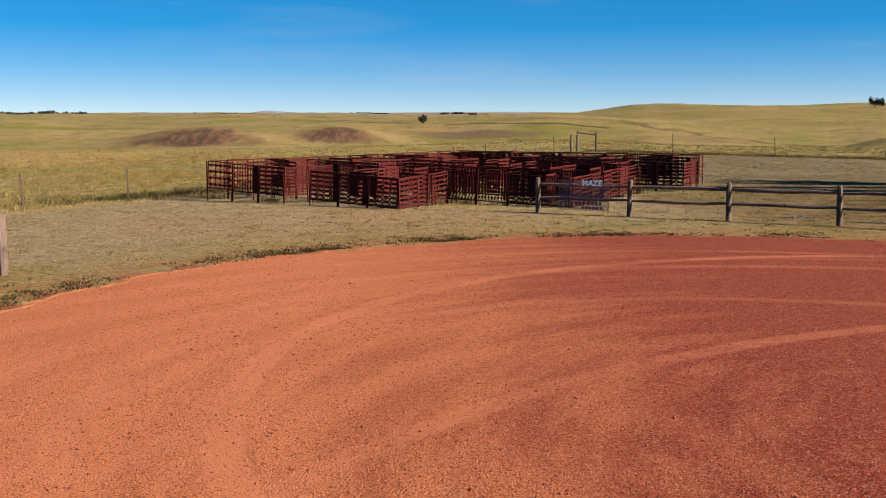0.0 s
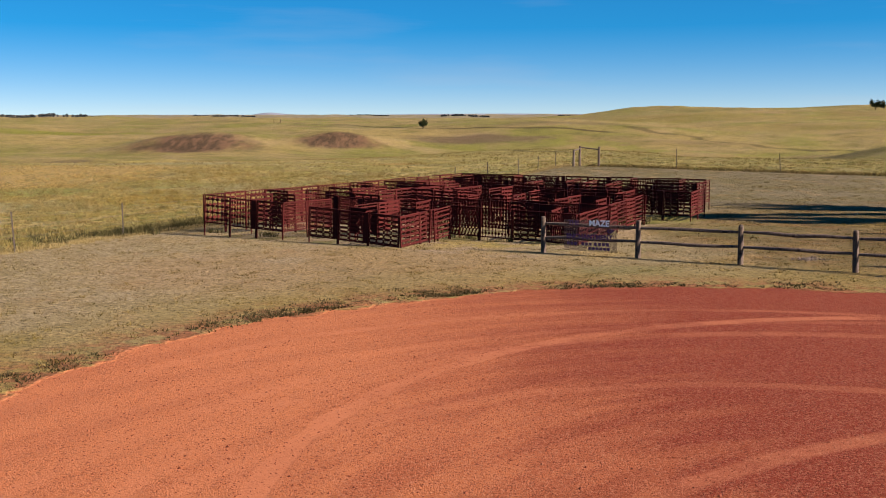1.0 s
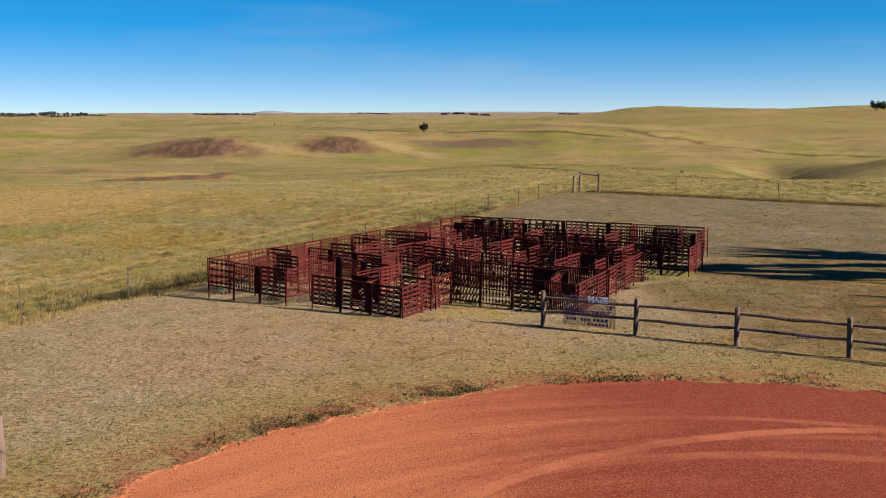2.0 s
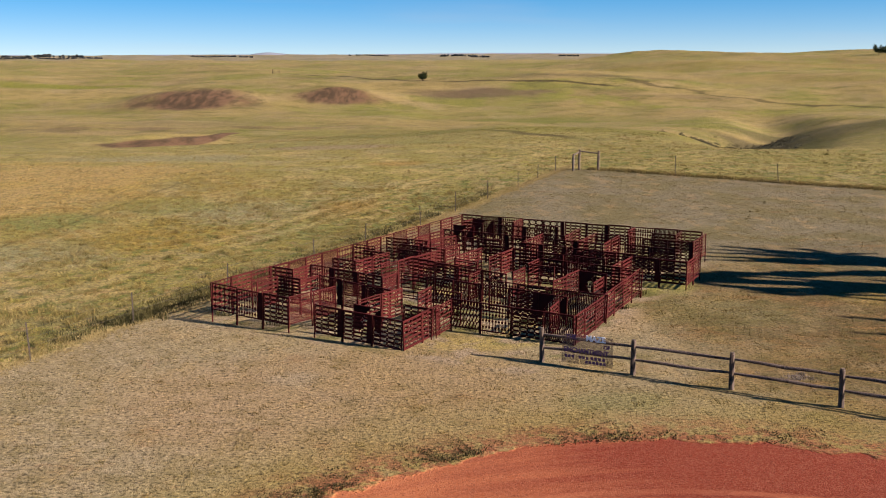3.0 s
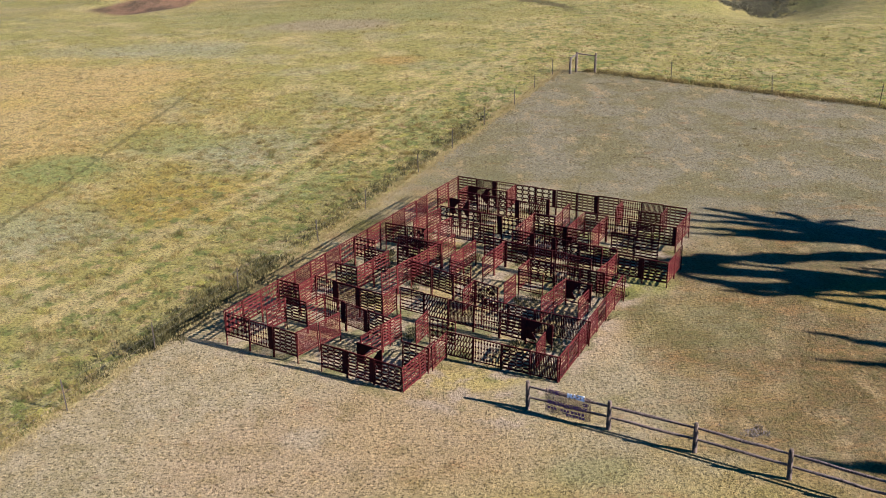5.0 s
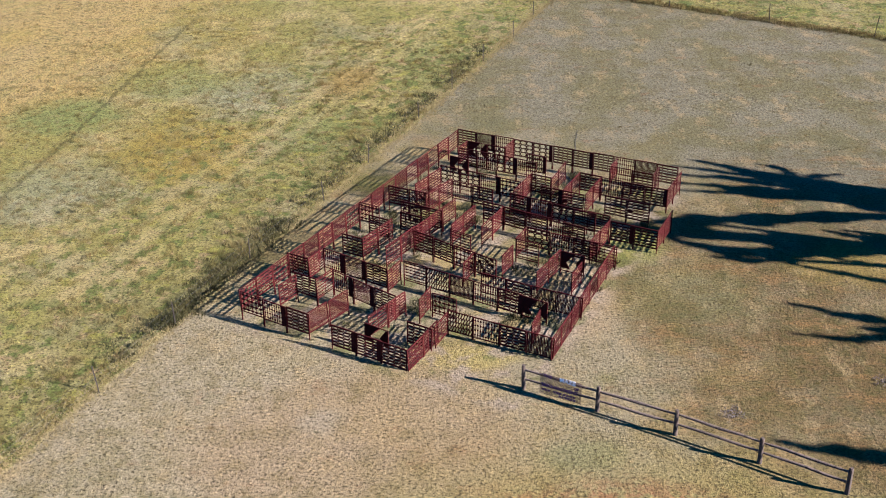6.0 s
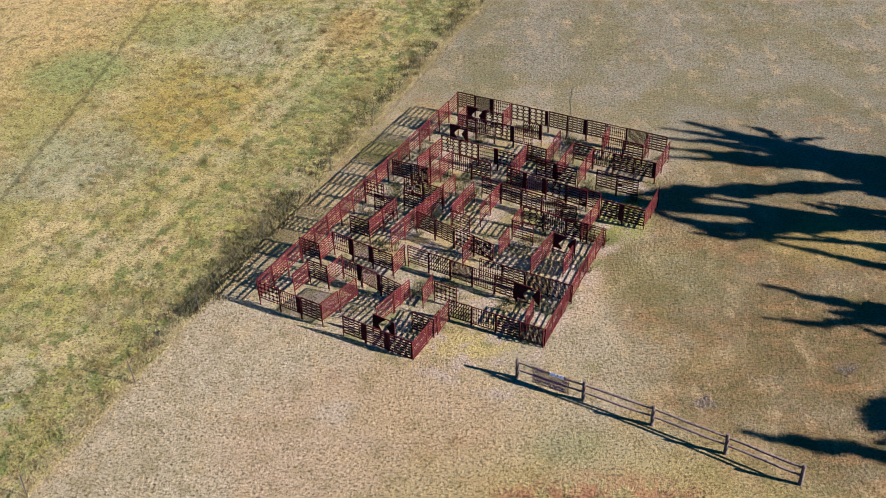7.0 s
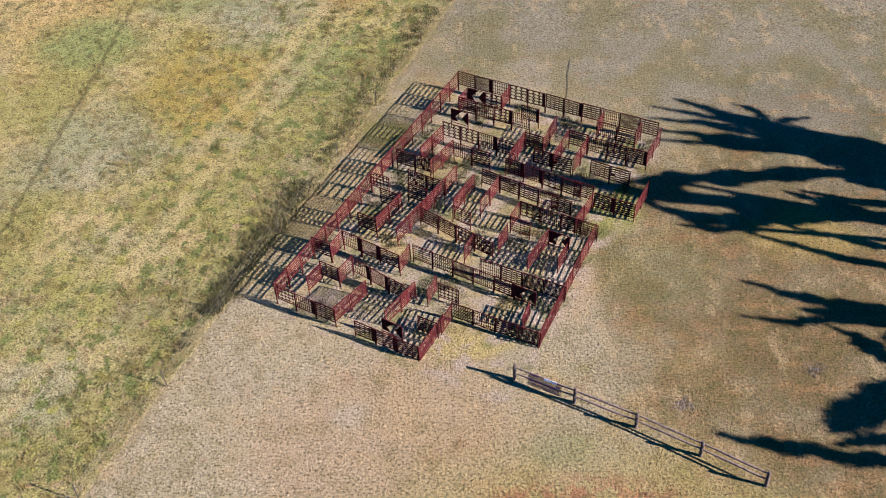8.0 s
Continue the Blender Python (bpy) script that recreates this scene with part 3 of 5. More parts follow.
# distance haze is in these leaf tones, tinted blue-grey
FAR_TREES = blade_material("far_leaf_haze_blue", (0.08, 0.10, 0.12), (0.11, 0.13, 0.14), (0.14, 0.16, 0.17))
# blue-grey of distance haze put into the rock colour
FAR_HILL = plain("far_hill_haze_blue", (0.0814, 0.0962, 0.141), (0.111, 0.126, 0.163), 0.004, 0.9)


# ---------------------------------------------------------------- mesh tools
def mesh_object(name, verts, faces, material, parent=None, smooth=False):
    me = bpy.data.meshes.new(name)
    me.from_pydata([tuple(map(float, v)) for v in verts], [], [tuple(map(int, f)) for f in faces])
    me.materials.append(material)
    if smooth:
        me.shade_smooth()
    ob = new(name, me)
    if parent:
        ob.parent = parent
    return ob


def part(name, bm, material, parent, label="", smooth=False):
    me = bpy.data.meshes.new(name)
    bmesh.ops.recalc_face_normals(bm, faces=bm.faces)
    bm.to_mesh(me)
    bm.free()
    me.materials.append(material)
    if smooth:
        me.shade_smooth()
    ob = new(name, me)
    if parent:
        ob.parent = parent
    if label:
        ob["label"] = label
    return ob


def box(bm, x0, y0, z0, x1, y1, z1, bevel=0.0):
    made = bmesh.ops.create_cube(bm, size=1, matrix=Matrix.Translation(((x0 + x1) / 2, (y0 + y1) / 2, (z0 + z1) / 2)) @ Matrix.Diagonal((x1 - x0, y1 - y0, z1 - z0, 1)))
    if bevel:
        edges = list({e for v in made["verts"] for e in v.link_edges})
        bmesh.ops.bevel(bm, geom=edges, offset=bevel, segments=1, affect="EDGES")


def tube(bm, points, radii, sides=8, rough=0.0, rng=random):
    """A tapering round bar through the points."""
    rings = []
    for i, p in enumerate(points):
        a, b = points[max(i - 1, 0)], points[min(i + 1, len(points) - 1)]
        way = (Vector(b) - Vector(a)).normalized()
        ref = Vector((0, 0, 1)) if abs(way.z) < 0.9 else Vector((1, 0, 0))
        e1 = way.cross(ref).normalized()
        e2 = way.cross(e1)
        rings.append([bm.verts.new(Vector(p) + (e1 * math.cos(t) + e2 * math.sin(t)) * radii[i] * (1 + rng.uniform(-rough, rough)))
                      for t in (2 * math.pi * k / sides for k in range(sides))])
    for a, b in zip(rings, rings[1:]):
        for k in range(sides):
            bm.faces.new((a[k], a[(k + 1) % sides], b[(k + 1) % sides], b[k]))
    bm.faces.new(rings[0][::-1])
    bm.faces.new(rings[-1])


# ---------------------------------------------------------------- ground
def build_ground():
    rows = np.concatenate([np.linspace(-420, -10, 24), np.linspace(-5, 130, 55), 130 + np.geomspace(2.5, 4400, 270) - 0.0])
    cols = 460
    t = np.linspace(-1, 1, cols)
    t = np.sign(t) * (0.45 * np.abs(t) + 0.55 * np.abs(t) ** 2.2)
    yy = np.repeat(rows[:, None], cols, 1)
    xx = t[None, :] * (420 + 0.8 * np.maximum(yy, 0))
    zz = land(xx, yy)
    verts = np.stack([xx, yy, zz], -1).reshape(-1, 3)
    i = np.arange((len(rows) - 1) * (cols - 1))
    a = (i // (cols - 1)) * cols + i % (cols - 1)
    faces = np.stack([a, a + 1, a + cols + 1, a + cols], 1)
    me = bpy.data.meshes.new("ground")
    me.from_pydata(verts.tolist(), [], faces.tolist())
    me.materials.append(GROUND)
    me.shade_smooth()
    tagged(new("ground", me), "dry prairie, mown straw yard and red crushed-rock lot", "ground", kind="structure")


build_ground()

# far butte on the skyline, blue haze painted into its rock colour
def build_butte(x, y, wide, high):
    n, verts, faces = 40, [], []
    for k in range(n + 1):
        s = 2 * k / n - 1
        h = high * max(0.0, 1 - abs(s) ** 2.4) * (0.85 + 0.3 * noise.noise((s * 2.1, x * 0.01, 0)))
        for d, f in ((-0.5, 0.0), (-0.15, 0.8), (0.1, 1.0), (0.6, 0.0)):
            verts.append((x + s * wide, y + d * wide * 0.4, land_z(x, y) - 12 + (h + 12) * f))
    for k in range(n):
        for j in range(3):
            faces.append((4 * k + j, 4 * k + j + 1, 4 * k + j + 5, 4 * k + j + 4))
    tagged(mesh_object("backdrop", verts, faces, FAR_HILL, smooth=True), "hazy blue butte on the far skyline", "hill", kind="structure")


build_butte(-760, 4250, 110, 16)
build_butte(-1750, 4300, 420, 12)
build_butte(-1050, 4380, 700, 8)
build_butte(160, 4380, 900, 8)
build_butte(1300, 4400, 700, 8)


# ---------------------------------------------------------------- maze of cut steel panels
W, TOPZ, LOWZ, TUBE = 1.19, 1.50, 0.47, 0.040
IN_W, IN_Z0, IN_Z1 = W - 2 * TUBE, LOWZ + TUBE, TOPZ - TUBE


def outline(kind, t, rng):
    """Radius of a hole's outline, as a share of its half cell, at the angle t."""
    c, s = abs(math.cos(t)), abs(math.sin(t))
    if kind == "round":
        return 0.84
    if kind == "oval":
        return min(0.86 / max(c, 1e-3), 0.54 / max(s, 1e-3), 0.92)
    if kind == "slit":
        return min(0.40 / max(c, 1e-3), 0.90 / max(s, 1e-3))
    if kind == "slot":
        return min(0.68 / max(c, 1e-3), 0.93 / max(s, 1e-3))
    return 0.8


def plate(bm, cols, rows, kind, shear=0.0, jitter=0.0, thick=0.008, keep=1.0, seed=0):
    """A sheet with a hole in every cell: front, back and the hole's cut edge."""
    rng = random.Random(seed)
    n = 16
    for i in range(cols):
        for j in range(rows):
            x0, x1 = -IN_W / 2 + IN_W * i / cols, -IN_W / 2 + IN_W * (i + 1) / cols
            z0, z1 = IN_Z0 + (IN_Z1 - IN_Z0) * j / rows, IN_Z0 + (IN_Z1 - IN_Z0) * (j + 1) / rows
            cx, cz, hx, hz = (x0 + x1) / 2, (z0 + z1) / 2, (x1 - x0) / 2, (z1 - z0) / 2
            cx += rng.uniform(-jitter, jitter) * hx
            cz += rng.uniform(-jitter, jitter) * hz
            size = rng.uniform(0.9, 1.0) if jitter else 1.0
            outer, inner = [], []
            for k in range(n):
                t = 2 * math.pi * (k + 0.5) / n
                c, s = math.cos(t), math.sin(t)
                q = 1 / max(abs(c), abs(s))
                outer.append(((x0 + x1) / 2 + hx * c * q, (z0 + z1) / 2 + hz * s * q))
                r = min(outline(kind, t, rng) * size, q * 0.965)
                inner.append((cx + hx * c * r + shear * hx * s * r, cz + hz * s * r))
            if rng.random() > keep:
                for side in (-thick / 2, thick / 2):
                    bm.faces.new([bm.verts.new((px, side, pz)) for px, pz in outer])
                continue
            loops = {}
            for side in (-thick / 2, thick / 2):
                loops[side] = ([bm.verts.new((px, side, pz)) for px, pz in outer], [bm.verts.new((px, side, pz)) for px, pz in inner])
                o, h = loops[side]
                for k in range(n):
                    bm.faces.new((o[k], o[(k + 1) % n], h[(k + 1) % n], h[k]))
            a, b = loops[-thick / 2][1], loops[thick / 2][1]
            for k in range(n):
                bm.faces.new((a[k], a[(k + 1) % n], b[(k + 1) % n], b[k]))


def arrow_plate(bm, thick=0.008):
    """Two large pointed offcuts left in the frame: a notched one and a small triangle."""
    w, z0, z1 = IN_W / 2, IN_Z0, IN_Z1
    for shape in (((-w, z0 + 0.12), (-w, z1), (0.16, z1), (-0.06, z1 - 0.20), (-0.30, 0.95), (-0.10, z0 + 0.12)),
                  ((w, z0 + 0.10), (w, z1 - 0.02), (w - 0.10, z1 - 0.02), (w - 0.40, 0.98), (w - 0.10, z0 + 0.10))):
        f = [bm.verts.new((px, -thick / 2, pz)) for px, pz in shape]
        g = [bm.verts.new((px, thick / 2, pz)) for px, pz in shape]
        bm.faces.new(f), bm.faces.new(g[::-1])
        for k in range(len(f)):
            bm.faces.new((f[k], f[(k + 1) % len(f)], g[(k + 1) % len(f)], g[k]))


def flat(bm, points, y0, y1):
    """A flat piece of plate: its outline in x and z, from y0 to y1."""
    f = [bm.verts.new((px, y0, pz)) for px, pz in points]
    g = [bm.verts.new((px, y1, pz)) for px, pz in points]
    bm.faces.new(f), bm.faces.new(g[::-1])
    for k in range(len(f)):
        bm.faces.new((f[k], f[(k + 1) % len(f)], g[(k + 1) % len(f)], g[k]))


def bead(bm, x, z, hx, hz, lean=0.0):
    ring = [(2 * math.pi * k / 8) for k in range(8)]
    flat(bm, [(x + hx * math.cos(t) + lean * math.sin(t), z + hz * math.sin(t)) for t in ring], -0.007, 0.007)


def beaded(bm, rods, levels, rod, rail, hx, hz):
    """Thin rods and level strips left between the holes, with a bead at each crossing."""
    zs = [IN_Z0 + (IN_Z1 - IN_Z0) * (j + 0.5) / levels for j in range(levels)]
    for i in range(rods):
        x = -IN_W / 2 + IN_W * (i + 0.5) / rods
        if rod:
            box(bm, x - rod / 2, -0.004, IN_Z0, x + rod / 2, 0.004, IN_Z1)
        for z in zs:
            bead(bm, x, z, hx, hz)
    if rail:
        for z in zs:
            box(bm, -IN_W / 2, -0.0035, z - rail / 2, IN_W / 2, 0.0035, z + rail / 2)


def fine_bars(bm, rods, levels, rod=0.015):
    """A close grille of narrow strips."""
    for i in range(rods):
        x = -IN_W / 2 + IN_W * (i + 0.5) / rods
        box(bm, x - rod / 2, -0.004, IN_Z0, x + rod / 2, 0.004, IN_Z1)
    for j in range(levels):
        z = IN_Z0 + (IN_Z1 - IN_Z0) * (j + 0.5) / levels
        box(bm, -IN_W / 2, -0.0035, z - rod / 2, IN_W / 2, 0.0035, z + rod / 2)


def level_rails(bm, rails, rail, posts):
    """Level strips with scalloped edges."""
    for j in range(rails):
        z = IN_Z0 + (IN_Z1 - IN_Z0) * (j + 0.5) / rails
        box(bm, -IN_W / 2, -0.004, z - rail / 2, IN_W / 2, 0.004, z + rail / 2)
        for k in range(2 * posts + 1):
            bead(bm, -IN_W / 2 + IN_W * (k + 0.5) / (2 * posts + 1), z, 0.055, rail * 0.9)
    for k in range(1, posts):
        x = -IN_W / 2 + IN_W * k / posts
        box(bm, x - 0.011, -0.005, IN_Z0, x + 0.011, 0.005, IN_Z1)


PATTERNS = {
    "a": lambda bm: plate(bm, 3, 4, "round"),
    "b": lambda bm: plate(bm, 4, 6, "oval", jitter=0.04, seed=2),
    "c": lambda bm: plate(bm, 17, 2, "slit"),
    "d": lambda bm: plate(bm, 9, 4, "slot", shear=0.8, seed=4),
    "e": lambda bm: beaded(bm, 5, 4, 0.026, 0.036, 0.085, 0.055),
    "f": lambda bm: level_rails(bm, 6, 0.040, 2),
    "l": lambda bm: level_rails(bm, 6, 0.026, 1),
    "g": lambda bm: plate(bm, 8, 7, "round", jitter=0.1, keep=0.82, seed=7),
    "h": arrow_plate,
    "i": lambda bm: beaded(bm, 9, 4, 0.020, 0.0, 0.040, 0.050),
    "j": lambda bm: plate(bm, 4, 6, "oval", shear=0.7, jitter=0.1, keep=0.85, seed=10),
    "k": lambda bm: plate(bm, 3, 7, "oval", jitter=0.06, seed=11),
    "m": lambda bm: fine_bars(bm, 25, 10, 0.014),
}
LOOKS = {
    "a": "oxide-red steel panel with rows of wide round holes",
    "b": "oxide-red steel panel with rows of oval slots",
    "c": "oxide-red steel panel with fine upright bars",
    "d": "oxide-red steel panel with slanting wavy slots",
    "e": "oxide-red steel panel of thin bars with round bosses at the crossings",
    "f": "oxide-red steel panel with scalloped level strips",
    "l": "oxide-red steel panel with six thin level strips",
    "g": "oxide-red steel panel of nearly closed punched plate",
    "h": "oxide-red steel panel with large pointed offcuts",
    "i": "oxide-red steel panel of thin upright rods with beads",
    "j": "oxide-red steel panel with skewed oval holes",
    "k": "oxide-red steel panel with rows of long flat slots",
    "m": "oxide-red steel panel with a close fine grille",
}


def build_panel(code, strip):
    top = tagged(new("maze_panel"), LOOKS[code] + (", closed end strip" if strip else ""), "steel panel", "panels of the maze")
    for z in (TOPZ - TUBE / 2, LOWZ + TUBE / 2):
        bm = bmesh.new()
        box(bm, -W / 2 + TUBE, -TUBE / 2 + 0.002, z - TUBE / 2, W / 2 - TUBE, TUBE / 2 - 0.002, z + TUBE / 2, 0.004)
        part("rail", bm, PAINT, top)
    for x in (-W / 2 + TUBE / 2, W / 2 - TUBE / 2):
        bm = bmesh.new()
        box(bm, x - TUBE / 2, -TUBE / 2, -0.05, x + TUBE / 2, TUBE / 2, TOPZ, 0.004)
        part("upright", bm, PAINT, top)
    bm = bmesh.new()
    PATTERNS[code](bm)
    part("plate", bm, PAINT, top)
    if strip:
        bm = bmesh.new()
        box(bm, W / 2 - 0.20, -0.030, LOWZ + 0.01, W / 2 - TUBE * 0.2, -0.0215, TOPZ - 0.01)
        part("end_strip", bm, PAINT, top, "closed steel end strip")
    return top


panel_kinds = {}
panel_rng = random.Random(12)


def panel_top(x, y):
    """Height of the panels' top rails: they step down toward the corner beside the rail fence."""
    dx, dy = (x - MAZE_O[0]) / MODULE, (y - MAZE_O[1]) / MODULE
    u, v = dx * math.cos(MAZE_A) + dy * math.sin(MAZE_A), -dx * math.sin(MAZE_A) + dy * math.cos(MAZE_A)
    share = float(np.interp(v, [0, 2.5, 9.6, 17], [1.0, 0.66, 0.40, 0.08]))
    return 1.50 - 0.066 * max(u, 0.0) * share


def panel_at(code, x, y, turn):
    strip = code.isupper()
    key = (code.lower(), strip)
    ax, ay = math.cos(radians(turn)) * W / 2, math.sin(radians(turn)) * W / 2
    low, high = panel_top(x - ax, y - ay), panel_top(x + ax, y + ay)
    z = land_z(x, y) + (low + high) / 2 - TOPZ + panel_rng.uniform(-0.015, 0.02)
    m = pose(x, y, z, panel_rng.uniform(-0.8, 0.8), math.degrees(math.atan2(low - high, W)) + panel_rng.uniform(-0.5, 0.5), turn + panel_rng.uniform(-1.0, 1.0))
    if key in panel_kinds:
        copy_thing(panel_kinds[key], m)
    else:
        panel_kinds[key] = build_panel(*key)
        panel_kinds[key].matrix_basis = m


def across(u, v, codes, drift=0.0):
    """A run of panels from u onward, one module each; drift: how far v shifts a module."""
    for k, code in enumerate(codes):
        x, y = maze_xy(u + k + 0.5, v + drift * (k + 0.5))
        panel_at(code, x, y, math.degrees(MAZE_A + math.atan(drift)))


def along(u, v, codes, drift=0.0):
    """A run of panels from v onward, at right angles to across()."""
    for k, code in enumerate(codes):
        x, y = maze_xy(u + drift * (k + 0.5), v + k + 0.5)
        panel_at(code, x, y, math.degrees(MAZE_A + math.pi / 2 - math.atan(drift)))


# outer walls
across(0.02, 17.12, "bCiaAbBbicb", 0.02)
along(0.0, 0.02, "ebebmkmefblmfmlbf", 0.005)
across(0.02, 0.0, "eIb")
across(4.0, -0.1, "BKb")
across(7.14, 2.52, "dibc", 0.05)
along(7.08, -0.08, "bk", 0.04)
along(7.24, 1.52, "f")
along(11.12, 2.6, "bfkbfkf", -0.04)
along(11.98, 11.37, "kb")
along(11.24, 15.05, "bf")
# inner walls across
across(1.15, 16.0, "ha")
across(1.07, 15.10, "biAi", 0.02)
across(4.26, 15.88, "D")
across(1.17, 14.07, "h")
across(1.28, 12.97, "aaIe")
across(5.30, 13.96, "b")
across(2.50, 11.78, "ib")
across(5.27, 11.82, "BIab", -0.05)
across(8.85, 11.72, "k")
across(6.20, 13.02, "Bj")
across(7.22, 15.03, "b")
across(8.25, 14.92, "ikB", 0.04)
across(8.25, 16.18, "ib", 0.03)
across(9.00, 13.38, "bj")
across(4.60, 10.60, "bbbi", -0.04)
across(8.30, 10.36, "k")
across(10.0, 11.34, "Bb", 0.03)
across(7.18, 9.36, "aik", 0.02)
across(9.95, 9.44, "f")
across(7.19, 8.28, "f")
across(9.10, 8.23, "h")
across(3.25, 6.98, "bkeg", -0.15)
across(0.25, 10.08, "bg", 0.05)
across(1.48, 9.0, "gk")
across(1.95, 8.15, "b")
across(0.0, 8.08, "e")
across(0.95, 7.28, "k")
across(4.49, 7.80, "f", -0.1)
across(0.87, 5.41, "b")
across(0.88, 4.08, "IMk", -0.06)
across(-0.17, 3.13, "b")
across(0.95, 2.04, "k")
across(2.10, 2.86, "IMk", -0.14)
across(4.10, 4.74, "fdciBh", -0.02)
across(7.10, 5.33, "ibcc", 0.03)
across(6.15, 3.25, "e")
across(4.95, 0.55, "h", -0.05)
across(6.20, 1.30, "b")
# inner walls along
along(1.13, 15.0, "k")
along(3.07, 16.05, "m")
along(5.35, 12.1, "fk")
along(6.36, 13.84, "bf", -0.06)
along(2.18, 9.95, "fk", 0.13)
along(1.26, 10.70, "kb", 0.1)
along(7.24, 13.1, "kf")
along(8.26, 13.06, "bf")
along(8.23, 16.12, "k")
along(10.23, 16.14, "f")
along(9.88, 9.42, "kb", 0.04)
along(7.19, 8.30, "f")
along(8.92, 6.35, "bk", 0.09)
along(10.15, 6.85, "b")
along(7.30, 6.80, "k")
along(6.20, 5.62, "f")
along(3.00, 5.30, "fkbkf", 0.094)
along(4.40, 8.15, "kb", 0.04)
along(5.57, 8.55, "fb")
along(1.82, 5.44, "bf", 0.12)
along(0.87, 3.12, "k", 0.05)
along(1.98, 2.00, "f", 0.12)
along(4.0, 3.74, "k")
along(5.97, 2.63, "b", -0.06)
along(4.92, 0.92, "fk", 0.18)
along(2.97, 0.03, "mm", 0.2)
along(1.05, 0.96, "b", 0.1)
along(10.18, 3.12, "k", -0.12)


# ---------------------------------------------------------------- rail fence and sign
FENCE_POSTS = ((3.45, 32.66), (6.14, 31.22), (8.80, 29.76), (11.45, 28.16), (13.95, 26.55))


def build_rail_fence():
    rng = random.Random(3)
    top = tagged(new("rail_fence"), "dark weathered wooden post-and-rail fence in dry grass", "fence")
    for k, (x, y) in enumerate(FENCE_POSTS):
        bm = bmesh.new()
        lean = Vector((rng.uniform(-0.04, 0.04), rng.uniform(-0.02, 0.02), 0))
        pts = [Vector((x, y, -0.1)) + lean * 0, Vector((x, y, 0.5)) + lean * 0.5, Vector((x, y, 1.08)) + lean, Vector((x, y, 1.14)) + lean]
        tube(bm, pts, (0.085, 0.080, 0.075, 0.055), 10, 0.08, rng)
        part("post", bm, POST_WOOD, top)
    for (xa, ya), (xb, yb) in zip(FENCE_POSTS, FENCE_POSTS[1:]):
        way = Vector((xb - xa, yb - ya, 0)).normalized()
        for z in (0.50, 0.92):
            bm = bmesh.new()
            a, b = Vector((xa, ya, z)) + way * 0.06, Vector((xb, yb, z)) - way * 0.06
            dz = [rng.uniform(-0.02, 0.02) for _ in range(5)]
            pts = [a.lerp(b, f) + Vector((0, 0, dz[i])) for i, f in enumerate((0, 0.25, 0.5, 0.75, 1))]
            tube(bm, pts, (0.038, 0.052, 0.055, 0.052, 0.038), 8, 0.10, rng)
            part("rail", bm, RAIL_WOOD, top)


build_rail_fence()


def letters(body, size, parent, name, material, x, z, label):
    cu = bpy.data.curves.new(name, "FONT")
    cu.body, cu.size, cu.extrude, cu.align_x, cu.align_y = body, size, 0.004, "LEFT", "BOTTOM"
    cu.offset = 0.008
    tmp = bpy.data.objects.new("tmp", cu)
    me = bpy.data.meshes.new_from_object(tmp)
    bpy.data.objects.remove(tmp)
    me.transform(pose(x, -0.016, z, 90, 0, 0))
    me.materials.append(material)
    ob = new(name, me)
    ob.parent = parent
    ob["label"] = label
    return ob


def build_sign():
    (xa, ya), (xb, yb) = FENCE_POSTS[:2]
    turn = math.degrees(math.atan2(yb - ya, xb - xa))
    top = tagged(new("sign"), "see-through brown wire-mesh sign with painted lettering on a rail fence", "sign")
    back = Vector((math.sin(radians(turn)), -math.cos(radians(turn)), 0)) * 0.085
    top.matrix_basis = Matrix.Translation(Vector((xa, ya, 0)) + back) @ pose(0, 0, 0, 0, 0, turn)
    x0, x1, z0, z1 = 0.72, 2.42, 0.14, 1.08
    verts, faces = [], []

    def bar(ax, az, bx, bz, h, y):
        n = len(verts)
        dx, dz = (h, 0) if ax == bx else (0, h)
        for yy in (y - h, y + h):
            verts.extend(((ax - dx, yy, az - dz), (ax + dx, yy, az + dz), (bx + dx, yy, bz + dz), (bx - dx, yy, bz - dz)))
        faces.extend(((n, n + 1, n + 2, n + 3), (n + 7, n + 6, n + 5, n + 4), (n, n + 4, n + 5, n + 1), (n + 2, n + 6, n + 7, n + 3), (n + 1, n + 5, n + 6, n + 2), (n, n + 3, n + 7, n + 4)))

    for k in range(69):
        bar(x0 + 0.025 * k, z0, x0 + 0.025 * k, z1, 0.0030, 0.0)
    for k in range(38):
        bar(x0, z0 + 0.0254 * k, x1, z0 + 0.0254 * k, 0.0030, -0.006)
    mesh_object("mesh", verts, faces, MESH_PAINT, top)
    letters("MAZE", 0.250, top, "lettering", WHITE, x0 + 0.81, 0.87, "white painted letters MAZE")
    letters("OF", 0.16, top, "lettering", PURPLE, x0 + 1.40, 0.69, "purple painted letters OF")
    letters("THE", 0.19, top, "lettering", PURPLE, x0 + 0.14, 0.89, "purple painted letters THE")
    letters("ENCHANTMENT", 0.20, top, "lettering", PURPLE, x0 + 0.08, 0.47, "purple painted letters ENCHANTMENT")

    def mark(x, z, w, h):
        bm = bmesh.new()
        box(bm, x, -0.018, z, x + w, -0.011, z + h)
        part("painted_bar", bm, PURPLE, top, "purple painted bar")

    for k in range(3):
        mark(x0 + 0.10 + 0.12 * k, 0.31, 0.085, 0.09)
        mark(x0 + 0.58 + 0.12 * k, 0.31, 0.085, 0.09)
    for k in range(4):
        mark(x0 + 0.98 + 0.13 * k, 0.31, 0.09, 0.10)
    for k in range(6):
        mark(x0 + 0.80 + 0.12 * k, 0.18, 0.085, 0.09)


build_sign()


